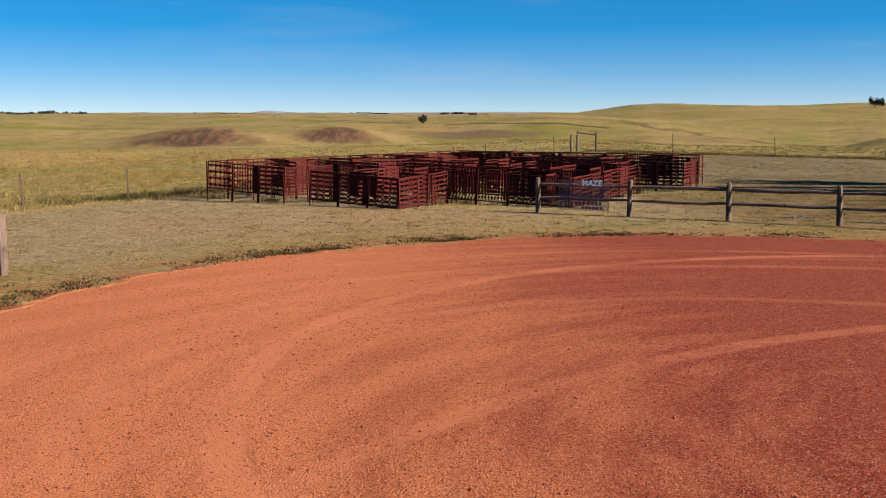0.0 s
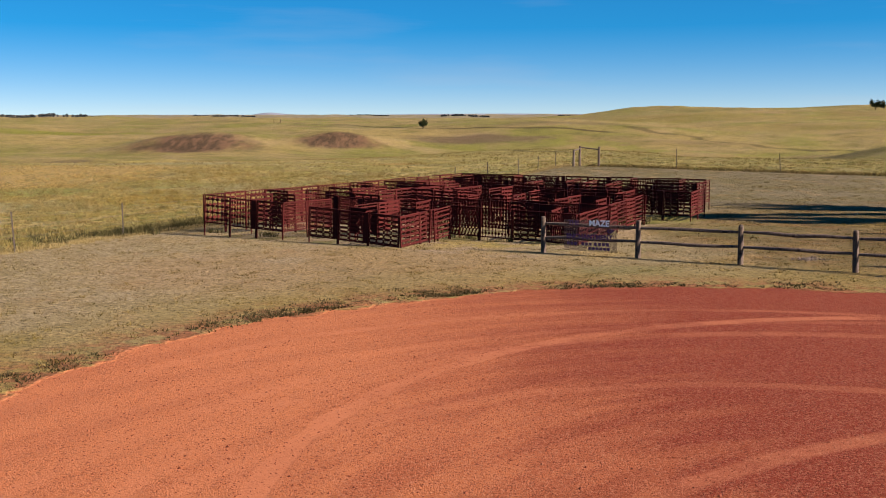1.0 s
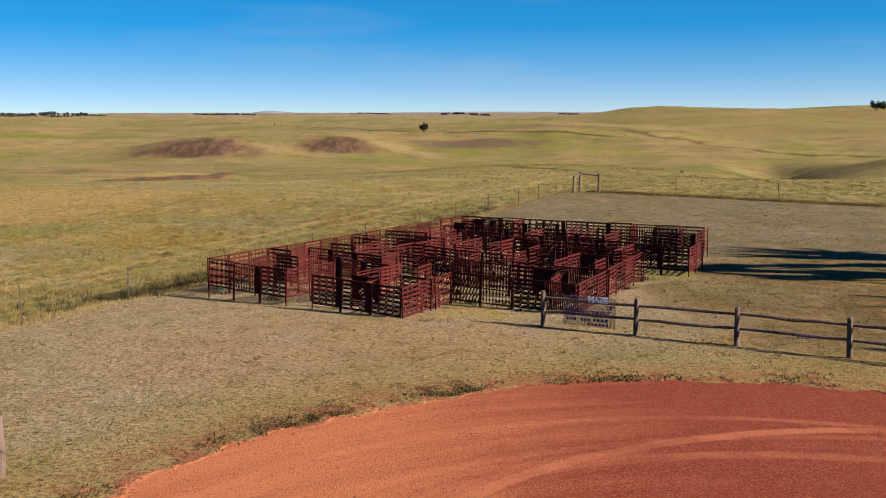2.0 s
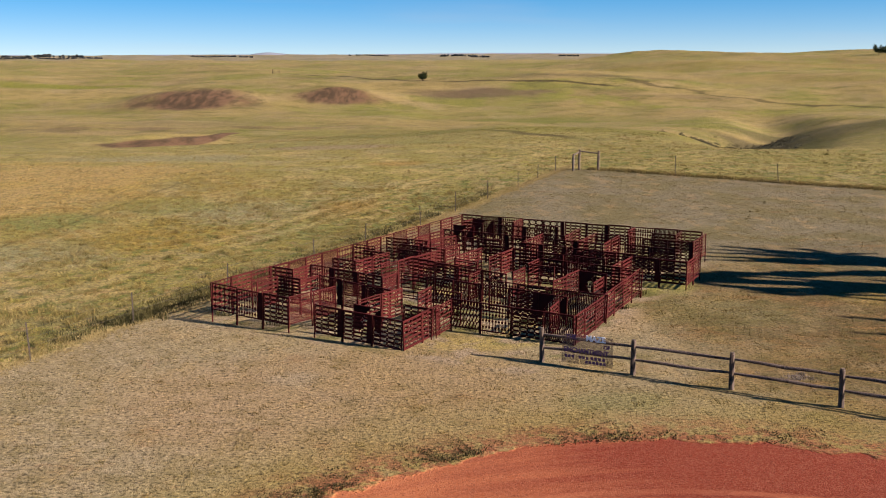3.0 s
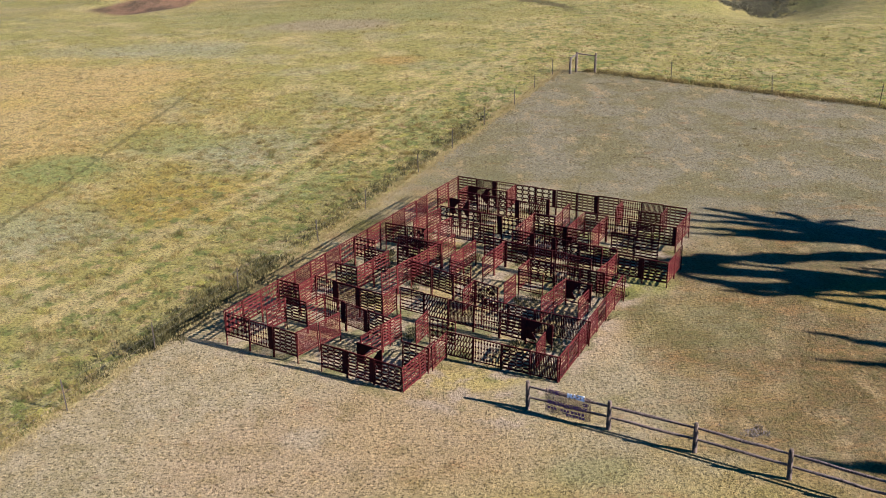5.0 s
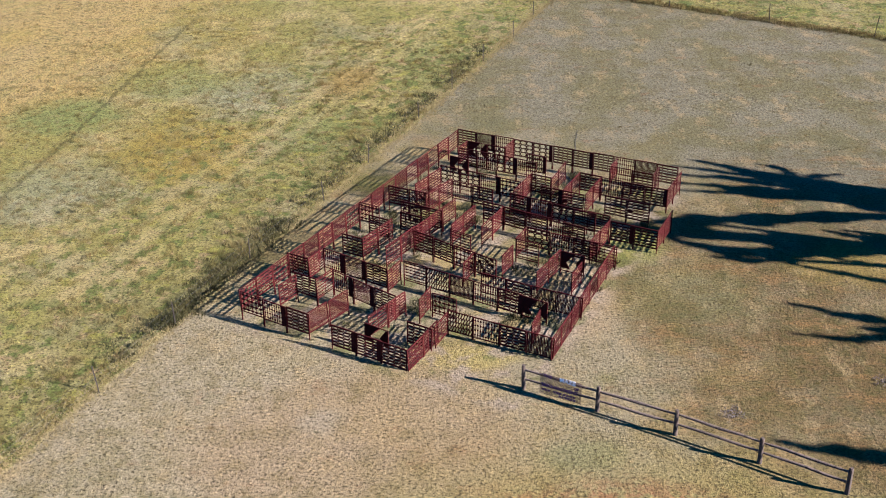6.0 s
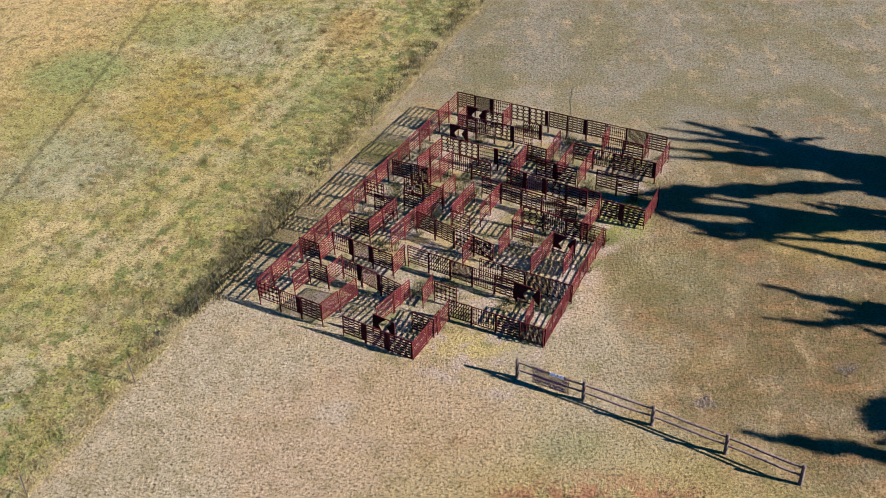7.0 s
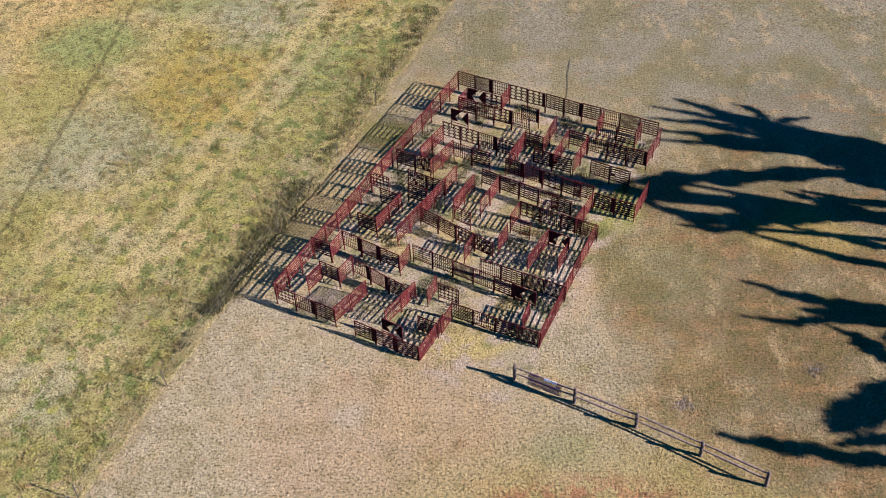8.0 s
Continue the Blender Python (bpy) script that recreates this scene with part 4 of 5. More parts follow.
def build_gate_post():
    top = tagged(new("gate_post"), "square weathered timber post at the edge of the red lot", "post")
    x, y = 0, 0
    top.matrix_basis = pose(-7.63, 18.48, 0, 0, 0, -24)
    bm = bmesh.new()
    box(bm, x - 0.085, y - 0.085, -0.1, x + 0.085, y + 0.085, 1.14, 0.012)
    part("timber", bm, POST_WOOD, top)
    bm = bmesh.new()
    box(bm, x + 0.03, y - 0.098, 0.35, x + 0.055, y - 0.0855, 0.85)
    part("strap", bm, STEEL, top, "dark steel strap")


build_gate_post()


# ---------------------------------------------------------------- wire fences
def build_steel_post(name, x, y, high, lean, label):
    z = land_z(x, y)
    bm = bmesh.new()
    box(bm, -0.028, -0.005, -0.1, 0.028, 0.005, high, 0.0)
    box(bm, -0.005, 0.004, -0.1, 0.005, 0.040, high - 0.01, 0.0)
    ob = part(name, bm, STEEL, None)
    ob.matrix_basis = pose(x, y, z, lean[0], lean[1], -60)
    return tagged(ob, label, "fence post", "steel posts of the wire fence")


def on_line(a, n, s, off=0.0):
    """A place s metres along a fence line and off metres to its right side."""
    return a[0] - n[1] * s + n[0] * off, a[1] + n[0] * s + n[1] * off


def build_wires(name, pts, heights, label):
    top = tagged(new(name), label, "wire", kind="")
    for h in heights:
        bm = bmesh.new()
        tube(bm, [Vector((x, y, land_z(x, y) + h + (0.02 if i % 2 else 0))) for i, (x, y) in enumerate(pts)], [0.0035] * len(pts), 4)
        part("strand", bm, WIRE, top)


post_rng = random.Random(5)
left_pts, back_pts = [], []
for s in (-13.5, -6.6, 0.2, 5.4, 11.6, 18.6, 24.0, 31.5, 37.0, 43.0, 49.0, 54.5, 59.5):
    x, y = on_line(FENCE_A, FENCE_N, s, post_rng.uniform(-0.15, 0.15))
    left_pts.append((x, y))
    build_steel_post("steel_post", x, y, post_rng.uniform(1.18, 1.36), (post_rng.uniform(-3, 3), post_rng.uniform(-3, 3)), "thin dark steel fence post in tall dry grass")
build_wires("barbed_wire", left_pts, (0.45, 0.75, 1.05), "slack wire strands of the prairie fence")
for s in (7.0, 15.4, 23.4, 31.0, 38.5):
    x, y = BACK_A[0] + BACK_N[1] * s, BACK_A[1] - BACK_N[0] * s
    back_pts.append((x, y))
    build_steel_post("steel_post", x, y, post_rng.uniform(1.3, 1.7), (post_rng.uniform(-4, 4), post_rng.uniform(-5, 5)), "thin dark steel fence post behind the mown yard")
build_wires("barbed_wire", [(13.0, 88.3)] + back_pts, (0.45, 0.8, 1.1), "slack wire strands behind the mown yard")


def build_brace():
    top = tagged(new("corner_brace"), "dark wooden corner brace of a wire fence, three posts and rails", "fence brace")
    posts = ((10.75, 87.9, 1.45), (11.35, 88.6, 1.75), (12.95, 88.3, 1.68))
    for x, y, h in posts:
        bm = bmesh.new()
        z = land_z(x, y)
        tube(bm, [(x, y, z - 0.1), (x, y, z + h * 0.6), (x + 0.02, y, z + h)], (0.11, 0.10, 0.09), 9, 0.06, post_rng)
        part("post", bm, POST_WOOD if x > 11 else GREY_WOOD, top)
    for (xa, ya, ha), (xb, yb, hb), lift in ((posts[0], posts[1], 0.12), (posts[1], posts[2], 0.16)):
        bm = bmesh.new()
        tube(bm, [(xa, ya, land_z(xa, ya) + ha - 0.12), (xb, yb, land_z(xb, yb) + hb - lift - 0.08)], (0.06, 0.06), 8, 0.05, post_rng)
        part("rail", bm, GREY_WOOD, top)


build_brace()

# thin dark cable lying behind the maze
def build_cable():
    bm = bmesh.new()
    pts = [(7.42 + 0.12 * k + 0.05 * math.sin(k * 1.9), 51.9 + 0.92 * k, 0.03 + 0.008 * math.sin(k * 2.3)) for k in range(9)]
    tube(bm, [Vector(p) for p in pts], [0.010] * len(pts), 6)
    tagged(part("cable", bm, CABLE, None), "thin black cable lying across the mown grass", "cable")


build_cable()


# ---------------------------------------------------------------- grass, weeds and stones
def tufts(name, places, heights, blades, width, spread, lean, material, label, category, seed, simple=False):
    """Clumps of bent, pointed blades."""
    rng = np.random.default_rng(seed)
    n = len(places) * blades
    base = np.repeat(np.asarray(places, float), blades, 0)
    h = np.repeat(np.asarray(heights, float), blades) * rng.uniform(0.55, 1.15, n)
    turn, out = rng.uniform(0, 2 * np.pi, n), rng.uniform(0, 1, n) ** 0.5 * spread
    root = base + np.stack([out * np.cos(turn), out * np.sin(turn), np.full(n, -0.02)], 1)
    bend = rng.uniform(0.25, 1.0, n) * lean * h
    way = turn + rng.normal(0, 0.7, n)
    face = way + np.pi / 2 + rng.normal(0, 0.5, n)
    half = np.stack([np.cos(face), np.sin(face), np.zeros(n)], 1) * (width * rng.uniform(0.6, 1.3, n))[:, None] / 2
    dirs = np.stack([np.cos(way), np.sin(way), np.zeros(n)], 1)
    up = np.array([0, 0, 1.0])
    mid = root + dirs * (0.35 * bend)[:, None] + up * (0.62 * h)[:, None]
    tip = root + dirs * bend[:, None] + up * h[:, None]
    verts = np.stack([root - half, root + half, mid + half * 0.7, mid - half * 0.7, tip], 1).reshape(-1, 3)
    i = np.arange(n) * 5
    me = bpy.data.meshes.new(name)
    if simple:
        verts = np.stack([root - half, root + half, tip], 1).reshape(-1, 3)
        faces = np.arange(n * 3).reshape(-1, 3).tolist()
    else:
        faces = [f for k in i.tolist() for f in ((k, k + 1, k + 2, k + 3), (k + 3, k + 2, k + 4))]
    me.from_pydata(verts.tolist(), [], faces)
    me.materials.append(material)
    return tagged(new(name, me), label, category, kind="stuff")


def lumpy(x, y, scale, seed=0.0):
    return np.array([noise.noise((a * scale, b * scale, seed)) for a, b in zip(x, y)])


def with_land(x, y):
    return np.stack([x, y, land(x, y)], 1)


rng = np.random.default_rng(21)
# open prairie beside the yard: low clumps that close over the ground, thinner farther off
def prairie_patch(n, a, nrm, s0, s1, out, reach, high, width, blades, seed):
    """Tufts on one side of a fence line, from s0 to s1 along it, fading out with distance."""
    r = np.random.default_rng(seed)
    s, off = r.uniform(s0, s1, n), (0.1 + reach * r.uniform(0, 1, n) ** 1.15) * out
    px, py = a[0] - nrm[1] * s + nrm[0] * off, a[1] + nrm[0] * s + nrm[1] * off
    lump = 0.85 * lumpy(px, py, 1.7, 3.0) + 0.5 * lumpy(px, py, 0.45, 5.0)
    fade = np.minimum(1 - np.abs(off) / (reach + 0.2), np.minimum(s - s0, s1 - s) / 18)
    keep = (lump > -0.16) & (np.abs(fence_side(px, py) + 6.3) > 0.22) & (np.abs(fence_side(px, py) + 8.2) > 0.22)
    keep &= (r.uniform(0, 1, n) < fade * 3.0) & ~((fence_side(px, py) > -0.05) & (back_side(px, py) < 0.05))
    px, py, lump, fade = px[keep], py[keep], lump[keep], fade[keep]
    tall = high * (0.30 + 2.6 * np.clip(lump + 0.12, 0, 1) ** 1.3) * r.uniform(0.8, 1.2, len(px)) * np.clip(0.5 + fade * 2, 0.5, 1)
    tufts("prairie_grass", with_land(px, py), tall, blades, width, 0.11, 0.8, PRAIRIE_BLADE, "low straw and green prairie bunchgrass beside the yard", "grass", seed + 1, True)


prairie_patch(76000, FENCE_A, FENCE_N, -26, 50, -1, 34, 0.15, 0.018, 11, 50)
prairie_patch(40000, FENCE_A, FENCE_N, -10, 120, -1, 70, 0.12, 0.042, 6, 60)
prairie_patch(22000, BACK_A, BACK_N, -60, 12, 1, 42, 0.11, 0.034, 8, 70)
# straw fringe that the mower leaves along the wire fence
s = rng.uniform(-18, 66, 6500)
off = rng.normal(-0.05, 0.30, 6500)
px, py = FENCE_A[0] - FENCE_N[1] * s + FENCE_N[0] * off, FENCE_A[1] + FENCE_N[0] * s + FENCE_N[1] * off
tufts("fence_grass", with_land(px, py), rng.uniform(0.04, 0.15, len(px)), 8, 0.020, 0.16, 1.3, STRAW_BLADE, "pale straw left uncut along the wire fence", "grass", 2)
s = rng.uniform(-1, 62, 4200)
off = rng.normal(0.35, 0.35, 4200)
px, py = BACK_A[0] + BACK_N[1] * s + BACK_N[0] * off, BACK_A[1] - BACK_N[0] * s + BACK_N[1] * off
tufts("fence_grass", with_land(px, py), rng.uniform(0.10, 0.30, len(px)), 9, 0.03, 0.16, 0.7, PRAIRIE_BLADE, "tall grass left uncut along the far fence", "grass", 3)
# rank weeds along the fence and inside the maze
s = rng.uniform(2, 46, 800)
s = s[lumpy(s, s * 0, 0.45, 4.0) > -0.12 + 0.15 * rng.normal(0, 1, len(s))]
off = -0.35 - np.abs(rng.normal(0, 0.8, len(s)))
px, py = FENCE_A[0] - FENCE_N[1] * s + FENCE_N[0] * off, FENCE_A[1] + FENCE_N[0] * s + FENCE_N[1] * off
tufts("rank_weeds", with_land(px, py), rng.uniform(0.10, 0.30, len(px)), 14, 0.024, 0.20, 0.8, WEED_BLADE, "rank dark weeds along the wire fence", "weeds", 7)
s = 5.0 + 11 * rng.uniform(0, 1, 420) ** 1.3
off = rng.normal(-0.50, 0.35, len(s))
px, py = FENCE_A[0] - FENCE_N[1] * s + FENCE_N[0] * off, FENCE_A[1] + FENCE_N[0] * s + FENCE_N[1] * off
tufts("rank_weeds", with_land(px, py), rng.uniform(0.12, 0.34, len(px)), 15, 0.026, 0.22, 0.9, WEED_BLADE, "tall dark weeds behind the steel maze at the fence", "weeds", 17)
u, v = rng.uniform(-0.6, 12, 5000), rng.uniform(0, 17.4, 5000)
px = MAZE_O[0] + MODULE * (u * math.cos(MAZE_A) - v * math.sin(MAZE_A))
py = MAZE_O[1] + MODULE * (u * math.sin(MAZE_A) + v * math.cos(MAZE_A))
keep = (lumpy(px, py, 0.6, 8.0) > 0.22) & (u < 11.0) & ((u < 7.0) | (v > 2.6)) & ((u > 3) | (v > 0.3))
tufts("maze_weeds", with_land(px[keep], py[keep]), rng.uniform(0.08, 0.28, keep.sum()), 14, 0.024, 0.16, 0.8, WEED_BLADE, "green weeds in the corners of the maze", "weeds", 8)
# mown yard
n = 150000
px, py = rng.uniform(-18, 30, n), 13 + 77 * rng.uniform(0, 1, n) ** 1.3
ell = np.hypot((px - GRAVEL_C[0]) / GRAVEL_R[0], (py - GRAVEL_C[1]) / GRAVEL_R[1])
keep = (fence_side(px, py) > 0) & (back_side(px, py) < 0) & (ell > 1.02 + 0.17 * rng.uniform(0, 1, n) ** 1.5) & (py > 13)
px, py = px[keep], py[keep]
lump = 0.45 * lumpy(px, py, 1.3, 9.0) + 0.75 * lumpy(px, py, 5.6, 2.0)
keep = lump > -0.32
px, py, lump = px[keep], py[keep], lump[keep]
tufts("mown_grass", with_land(px, py), (0.03 + 0.085 * np.clip(lump + 0.05, 0, 1)) * rng.uniform(0.7, 1.25, len(px)), 7, 0.025, 0.10, 0.9, YARD_BLADE, "short dry mown yard grass", "grass", 4, True)
# two flattened rosettes of dry grey weeds
spot = np.repeat(((17.65, 32.83, 0.0), (11.15, 30.97, 0.0)), 45, 0) + np.stack([rng.normal(0, 0.30, 90), rng.normal(0, 0.22, 90), np.zeros(90)], 1)
tufts("dry_weeds", spot, rng.uniform(0.04, 0.10, 90), 9, 0.03, 0.10, 1.3, DRY_BLADE, "flattened rosettes of dry grey weeds in the yard", "weeds", 12)
# low green weeds on the rim of the lot
a = rng.uniform(radians(10), radians(205), 3600)
lump = lumpy(np.cos(a) * 9, np.sin(a) * 9, 0.55, 2.0)
a = a[lump > 0.14 + 0.20 * rng.normal(0, 1, len(a))]
r = 1.000 + np.abs(rng.normal(0, 0.040, len(a)))
wob = lumpy(GRAVEL_C[0] + GRAVEL_R[0] * np.cos(a), GRAVEL_C[1] + GRAVEL_R[1] * np.sin(a), 0.16, 1.0) * 0.012
px, py = GRAVEL_C[0] + GRAVEL_R[0] * (r + wob) * np.cos(a), GRAVEL_C[1] + GRAVEL_R[1] * (r + wob) * np.sin(a)
keep = py > 8
tufts("rim_weeds", with_land(px[keep], py[keep]), rng.uniform(0.03, 0.08, keep.sum()), 12, 0.026, 0.13, 1.4, RIM_BLADE, "low dark green weeds on the rim of the red lot", "weeds", 5)


def build_stones():
    """Loose pebbles on the red lot."""
    r = np.random.default_rng(8)
    n = 72000
    a, q = r.uniform(0, 2 * np.pi, n), np.sqrt(r.uniform(0, 1, n))
    px, py = GRAVEL_C[0] + GRAVEL_R[0] * q * np.cos(a) * 0.99, GRAVEL_C[1] + GRAVEL_R[1] * q * np.sin(a) * 0.99
    size = np.minimum(0.0042 + r.exponential(0.0034, n), 0.026)
    extra = slice(0, 20000)  # denser in the stretch nearest the camera, to fit its view
    px[extra], py[extra] = r.uniform(-4, 8, 20000), 4.5 + 12 * r.uniform(0, 1, 20000) ** 1.3
    shape = np.array([(1, 0, 0), (0, 1, 0), (-1, 0, 0), (0, -1, 0), (0, 0, 0.8)], float)
    jit = r.uniform(0.65, 1.25, (n, 5, 3))
    turn = r.uniform(0, 2 * np.pi, n)
    loc = shape[None] * jit * size[:, None, None]
    c, s = np.cos(turn)[:, None], np.sin(turn)[:, None]
    xy = np.stack([loc[..., 0] * c - loc[..., 1] * s, loc[..., 0] * s + loc[..., 1] * c, loc[..., 2]], -1)
    verts = (xy + np.stack([px, py, size * 0.02], 1)[:, None]).reshape(-1, 3)
    f = np.array([(0, 1, 4), (1, 2, 4), (2, 3, 4), (3, 0, 4)])
    faces = (f[None] + (np.arange(n) * 5)[:, None, None]).reshape(-1, 3)
    me = bpy.data.meshes.new("loose_stones")
    me.from_pydata(verts.tolist(), [], faces.tolist())
    me.materials.append(ROCK)
    tagged(new("loose_stones", me), "loose red crushed-rock pebbles on the lot", "gravel", kind="stuff")


build_stones()


# ---------------------------------------------------------------- trees and shrubs
def leaf_cloud(centres, radii, count, size, rng):
    """Leaves as small folded quads, scattered in overlapping clumps."""
    centres, radii = np.asarray(centres, float), np.asarray(radii, float)
    pick = rng.choice(len(centres), count, p=radii ** 2 / (radii ** 2).sum())
    way = rng.normal(0, 1, (count, 3))
    way /= np.linalg.norm(way, axis=1)[:, None]
    c = centres[pick] + way * (radii[pick] * rng.uniform(0.15, 1, count) ** 0.6)[:, None]
    e1 = rng.normal(0, 1, (count, 3))
    e1 /= np.linalg.norm(e1, axis=1)[:, None]
    e2 = np.cross(e1, rng.normal(0, 1, (count, 3)))
    e2 /= np.linalg.norm(e2, axis=1)[:, None]
    k = (size * rng.uniform(0.6, 1.3, count))[:, None]
    verts = np.stack([c - e1 * k, c + e2 * k * 0.55, c + e1 * k, c - e2 * k * 0.55], 1).reshape(-1, 3)
    i = np.arange(count)[:, None] * 4
    return verts, np.concatenate([i, i + 1, i + 2, i + 3], 1)


def prairie_forbs():
    """Small leafy clumps between the grasses beside the wire fence."""
    rng = np.random.default_rng(77)
    n = 9000
    s, off = rng.uniform(-24, 52, n), -(0.3 + 30 * rng.uniform(0, 1, n) ** 1.4)
    px, py = FENCE_A[0] - FENCE_N[1] * s + FENCE_N[0] * off, FENCE_A[1] + FENCE_N[0] * s + FENCE_N[1] * off
    keep = (lumpy(px, py, 0.5, 11.0) + 0.3 * rng.normal(0, 1, n) > -0.05) & (np.abs(off + 6.3) > 0.35) & (np.abs(off + 8.2) > 0.35)
    px, py = px[keep], py[keep]
    r = 0.05 + rng.exponential(0.045, len(px))
    r = np.minimum(r, 0.24)
    centres = np.stack([px, py, land(px, py) + r * 0.55], 1)
    verts, faces = leaf_cloud(centres, r, 26 * len(px), 0.026, rng)
    tagged(mesh_object("prairie_forbs", verts, faces, FORB), "small grey-green and straw leafy forbs among the prairie grass", "weeds", kind="stuff")


prairie_forbs()


def build_tree(name, x, y, limbs, trunk_r, leaf_count, leaf_size, label, seed, fork=0.22, clump=1.0):
    """limbs: tips, as (aside dx, dy, height, clump radius)."""
    rng = np.random.default_rng(seed)
    prng = random.Random(seed)
    top = tagged(new(name), label, "tree")
    z = land_z(x, y)
    tall = max(l[2] for l in limbs)
    bm = bmesh.new()
    fork_z = z + tall * fork
    tube(bm, [(x, y, z - 0.2), (x + 0.05, y, z + tall * fork * 0.5), (x, y, fork_z)], (trunk_r * 1.25, trunk_r, trunk_r * 0.85), 10, 0.08, prng)
    centres, radii = [], []
    for dx, dy, h, fat in limbs:
        a, b = Vector((x, y, fork_z - 0.1)), Vector((x + dx, y + dy, z + h))
        mid = a.lerp(b, 0.4) + Vector((dx * 0.16, dy * 0.16, 0))
        pts = [a, a.lerp(mid, 0.5), mid, mid.lerp(b, 0.5), b]
        tube(bm, pts, [trunk_r * f for f in (0.6, 0.5, 0.35, 0.2, 0.05)], 6, 0.06, prng)
        for q in np.linspace(0.28, 1.0, 12):
            p = mid.lerp(b, (q - 0.4) / 0.6) if q > 0.4 else a.lerp(mid, q / 0.4)
            fatness = fat * clump * (0.30 + 0.50 * math.sin(math.pi * min(1, q * 0.9))) * prng.uniform(0.6, 1.2) * (1.12 - q) ** 0.4
            centres.append((p.x + prng.uniform(-1, 1) * fatness * 0.5, p.y + prng.uniform(-1, 1) * fatness * 0.5, p.z))
            radii.append(fatness)
    part("trunk", bm, BARK, top, smooth=True)
    verts, faces = leaf_cloud(centres, radii, leaf_count, leaf_size, rng)
    mesh_object("crown", verts, faces, LEAF, top)
    return top


def sun_spot(s, p, h):
    """The place from which a thing of height h throws its shadow to (s, p): s along the shadows, p across them."""
    q = s - h / math.tan(SUN_EL)
    c, k = -math.cos(SUN_AZ), -math.sin(SUN_AZ)
    return q * c + p * k, q * k - p * c


def build_shade_tree(s, p, limbs, trunk_r, leaves, label, seed):
    """A tree of long plumed limbs; each limb: the radius of its foliage, then points (s, p) of its shadow."""
    rng, prng = np.random.default_rng(seed), random.Random(seed)
    x, y = sun_spot(s, p, 0)
    top = tagged(new("shade_tree"), label, "tree")
    bm = bmesh.new()
    fork = Vector((x, y, 3.2))
    tube(bm, [(x, y, -0.2), (x + 0.05, y, 1.6), fork], (trunk_r * 1.3, trunk_r, trunk_r * 0.85), 10, 0.08, prng)
    centres, radii = [], []
    for fat, *points in limbs:
        off = prng.uniform(-1.5, 1.5)
        joints = []
        for ss, pp in points:
            h = (ss - s - off) * math.tan(SUN_EL)
            joints.append(Vector((*sun_spot(ss, pp, h), h)))
        path = [fork, fork.lerp(joints[0], 0.5) + Vector((0, 0, -0.4)), *joints]
        n = len(path)
        tube(bm, path, [trunk_r * 0.55 * (1 - k / n) + 0.02 for k in range(n)], 6, 0.04, prng)
        for a, b in zip(joints[:-1], joints[1:]):
            steps = max(2, int((b - a).length / 0.35))
            last = b is joints[-1]
            for k in range(steps):
                q = (k + 0.5) / steps
                slim = 1 - 0.75 * q if last else 1.0
                c = a.lerp(b, q)
                r = fat * slim * prng.uniform(0.7, 1.15)
                centres.append((c.x + prng.uniform(-0.3, 0.3) * r, c.y + prng.uniform(-0.3, 0.3) * r, c.z + prng.uniform(-0.2, 0.2) * r))
                radii.append(r)
    part("trunk", bm, BARK, top, smooth=True)
    verts, faces = leaf_cloud(centres, radii, leaves, 0.15, rng)
    mesh_object("crown", verts, faces, LEAF, top)
    return top


build_shade_tree(-24, 53.5, ((0.60, (-14, 53.5), (-7.5, 55.0), (-1.3, 54.8), (4.9, 56.2)), (0.34, (-1.3, 54.5), (1.6, 55.0), (6.3, 55.0)), (0.38, (-4, 54.0), (-0.1, 54.1), (2.8, 54.2), (6.3, 53.8)),
                             (0.52, (-7, 53.8), (-2.1, 53.4), (1.8, 53.0), (5.4, 52.8)), (0.40, (-4, 53.4), (0.2, 52.7), (5.3, 51.8)), (0.30, (-0.9, 55.2), (-1.8, 56.0), (-3.2, 56.7)),
                             (0.24, (-0.9, 55.4), (0.2, 56.6), (1.6, 56.7)), (1.15, (-14, 52.5), (-7.7, 54.2), (-5.9, 53.4), (-4.2, 52.8)), (1.05, (-12, 51.5), (-8, 51.8), (-6.1, 51.6))),
                 0.42, 34000, "large leafy cottonwood beyond the yard", 31)
build_shade_tree(-24, 49.0, ((0.48, (-9, 52.0), (-4.7, 51.7), (-1.0, 50.2), (4.2, 48.3), (6.4, 47.4)), (0.46, (4.0, 48.3), (3.9, 46.9), (4.6, 46.0)), (0.46, (-14, 49.5), (-8, 48.9), (-4.2, 47.8), (-1.2, 46.4), (1.4, 45.6), (4.5, 46.0)),
                             (0.24, (-1.5, 45.8), (1.2, 45.0), (2.7, 44.9)), (0.45, (-3, 48.0), (4.9, 46.9), (9.4, 46.6), (12.5, 46.5), (15.5, 46.4)), (0.62, (-1.1, 48.2), (-1.7, 47.0), (-2.9, 46.9)), (0.26, (-12, 45.2), (-7.9, 44.9), (-4.5, 45.0), (-0.9, 45.4)),
                             (0.24, (-12, 46.6), (-8.1, 46.4), (-5.7, 46.5), (-2.9, 46.5)), (0.30, (-12, 50.3), (-7.9, 49.9), (-5.5, 49.6), (-3.3, 49.7)), (0.42, (-11, 48.4), (-8, 48.6), (-5, 49.0), (-2.4, 49.4))),
                 0.40, 38000, "leafy cottonwood beside another beyond the yard", 33)
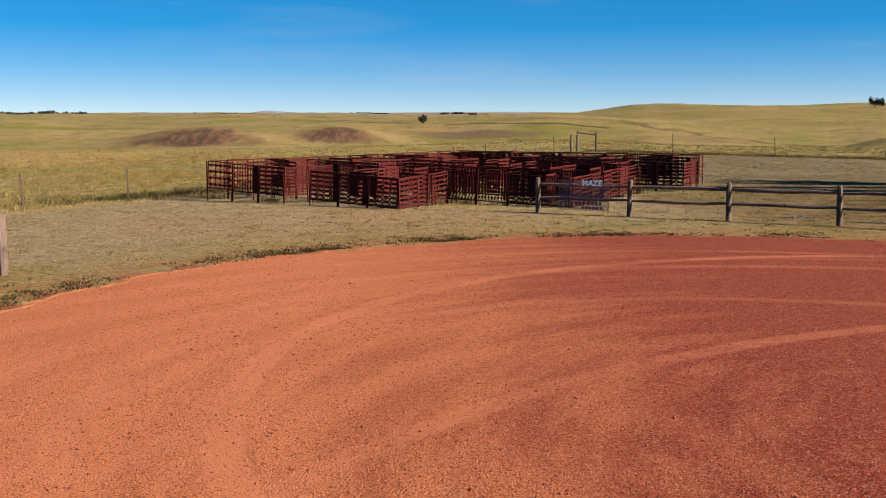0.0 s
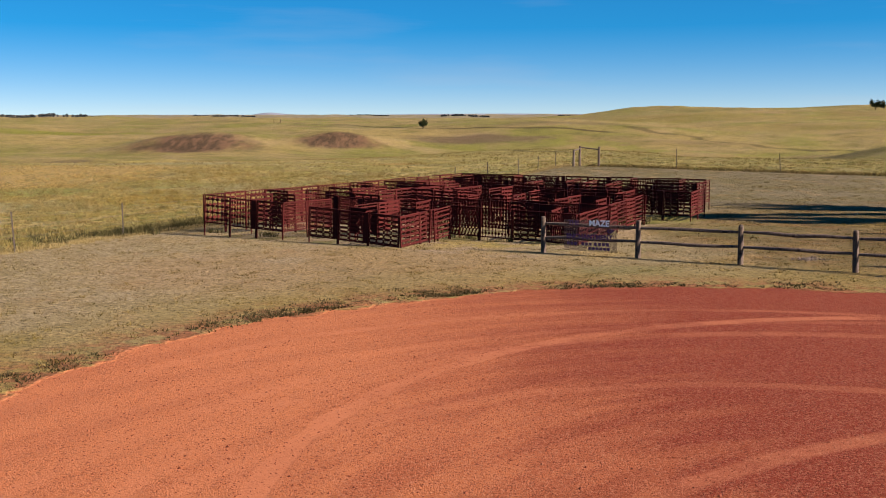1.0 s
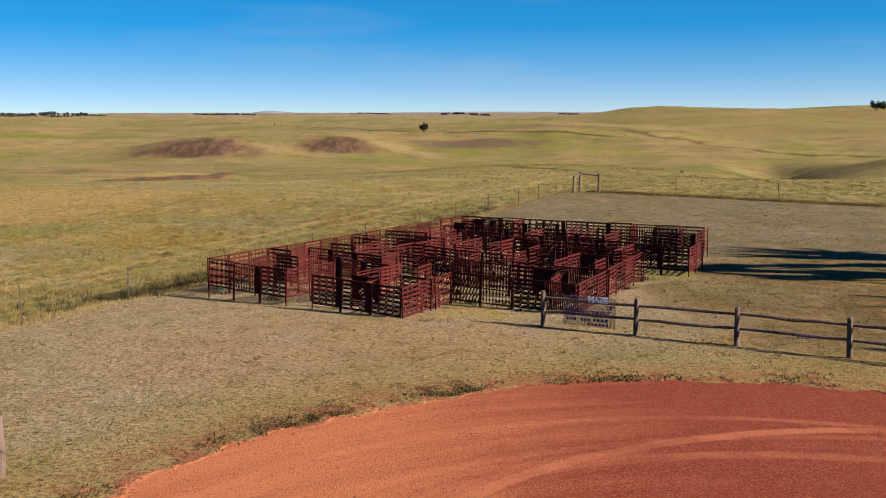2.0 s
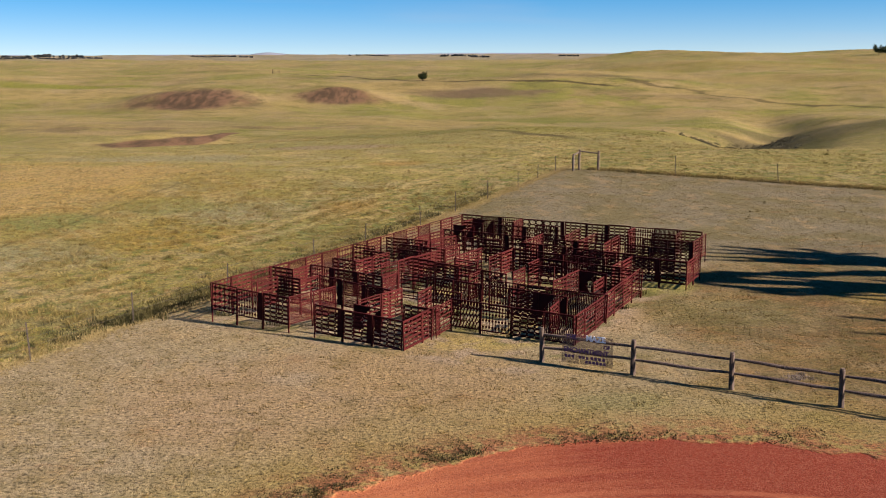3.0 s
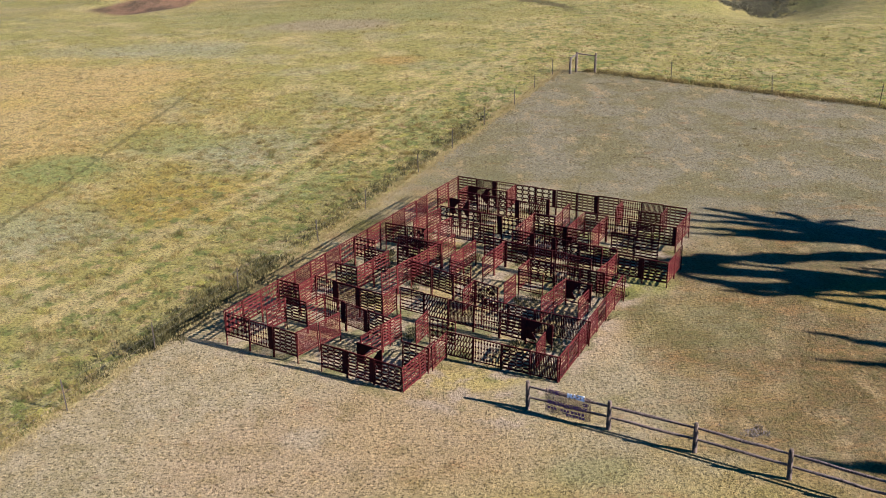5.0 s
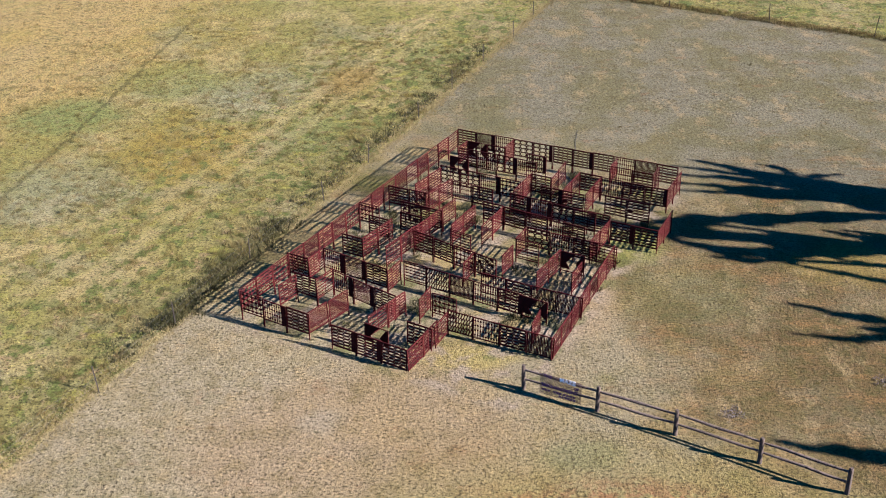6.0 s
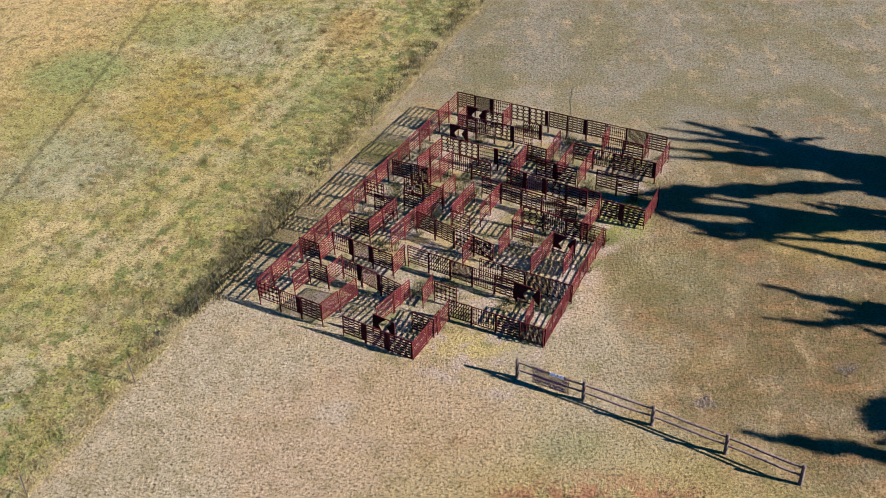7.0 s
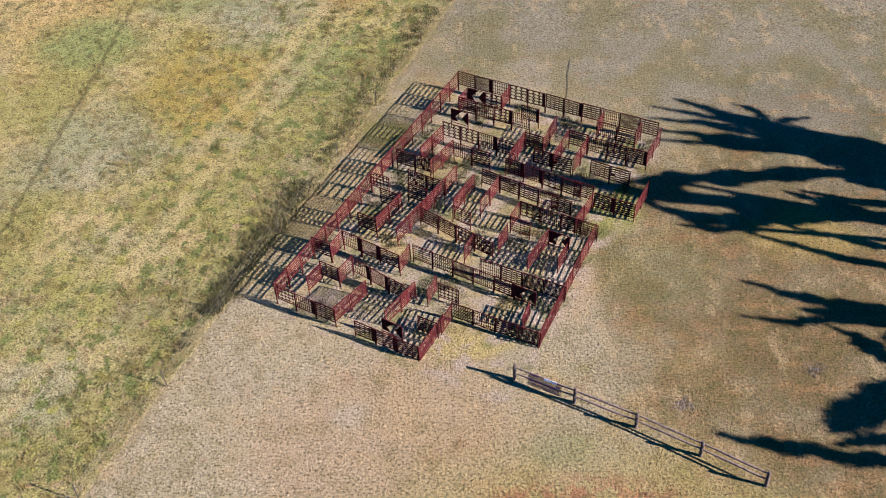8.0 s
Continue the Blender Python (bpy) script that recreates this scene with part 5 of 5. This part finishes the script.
build_shade_tree(-27, 36.5, ((0.34, (-8.3, 41.9), (-4.5, 41.3), (-3.0, 41.5), (-1.1, 41.7)), (0.34, (-8.3, 41.0), (-5.8, 40.3), (-3.9, 39.5), (-1.4, 39.2)), (0.80, (-14, 41.0), (-8.4, 41.4), (-4.4, 40.5)),
                             (0.50, (-12, 38.0), (-8.5, 38.8), (-7.3, 39.6), (-5.7, 39.9)), (0.42, (-14, 33.0), (-8.8, 32.6), (-6.5, 32.2), (-4.1, 32.0), (-1.4, 31.7)), (0.60, (-11, 38.0), (-8.6, 36.4), (-7.4, 34.6), (-6.4, 33.4)),
                             (0.80, (-14, 36.0), (-9.4, 36.0), (-8.4, 35.0)), (0.30, (-9, 34.0), (-7.6, 33.4), (-6.6, 32.8)), (1.3, (-16, 38), (-11, 39.5), (-9, 40))),
                 0.40, 30000, "large leafy cottonwood beside the rail fence", 32)


def build_far_tree(x, y, high, wide, seed, label):
    r = random.Random(seed)
    limbs = [(r.uniform(-wide, wide) * 0.5, r.uniform(-wide, wide) * 0.4, high * r.uniform(0.6, 1.0), wide * 0.28) for _ in range(6)]
    build_tree("tree", x, y, limbs, high * 0.04, 1100, high * 0.05, label, seed, 0.15)


build_far_tree(-12.3, 405, 4.4, 4.2, 41, "small dark tree alone on the prairie")
build_far_tree(301, 737, 8.5, 9.0, 42, "dark tree on the crest of the hill")
build_far_tree(309, 742, 7.0, 8.0, 43, "dark tree on the crest of the hill")


def far_woods(name, spots, label, material, leaf, seed):
    """Strips of distant trees; spots: (x, y, half length, height)."""
    rng = np.random.default_rng(seed)
    centres, radii = [], []
    for x, y, half, high in spots:
        for _ in range(max(6, int(half / high * 3))):
            px, h = x + rng.uniform(-half, half), high * rng.uniform(0.45, 1.0)
            py = y + rng.uniform(-1, 1) * high
            centres.append((px, py, land_z(px, py) + h * 0.5))
            radii.append(h * 0.5)
    verts, faces = leaf_cloud(centres, radii, 60 * len(centres), leaf, rng)
    tagged(mesh_object(name, verts, faces, material), label, "trees", kind="stuff")


far_woods("far_trees", ((-1290, 3000, 90, 8), (-1150, 3000, 60, 9), (-1230, 2600, 160, 4), (-1010, 2700, 90, 4), (-660, 2900, 90, 4), (10, 3000, 50, 5), (70, 2900, 25, 5), (-260, 3100, 60, 3), (330, 3000, 30, 4)),
          "dark strips of distant trees on the skyline", FAR_TREES, 2.4, 6)


def sage_patch():
    rng = np.random.default_rng(15)
    centres, radii = [], []
    for cx, cy, sx, sy, n in ((46, 156, 1.8, 5, 260), (50, 168, 2.0, 6, 240), (56, 186, 2.5, 7, 160), (40, 158, 2.5, 4, 120)):
        for _ in range(n):
            x, y, r = cx + rng.normal() * sx, cy + rng.normal() * sy, rng.uniform(0.18, 0.55)
            centres.append((x, y, land_z(x, y) + r * 0.15))
            radii.append(r)
    verts, faces = leaf_cloud(centres, radii, 80 * len(centres), 0.07, rng)
    tagged(mesh_object("sagebrush", verts, faces, SAGE_LEAF), "grey-green sagebrush in the draw", "shrubs", kind="stuff")


sage_patch()


def hill_post(x, y, h):
    bm = bmesh.new()
    z = land_z(x, y)
    tube(bm, [(x, y, z - 0.1), (x, y, z + h)], (0.14, 0.12), 8)
    tagged(part("wooden_post", bm, POST_WOOD, None), "dark wooden post on the open prairie", "post")


hill_post(-85.5, 485, 1.9)
hill_post(-82.5, 485, 1.8)
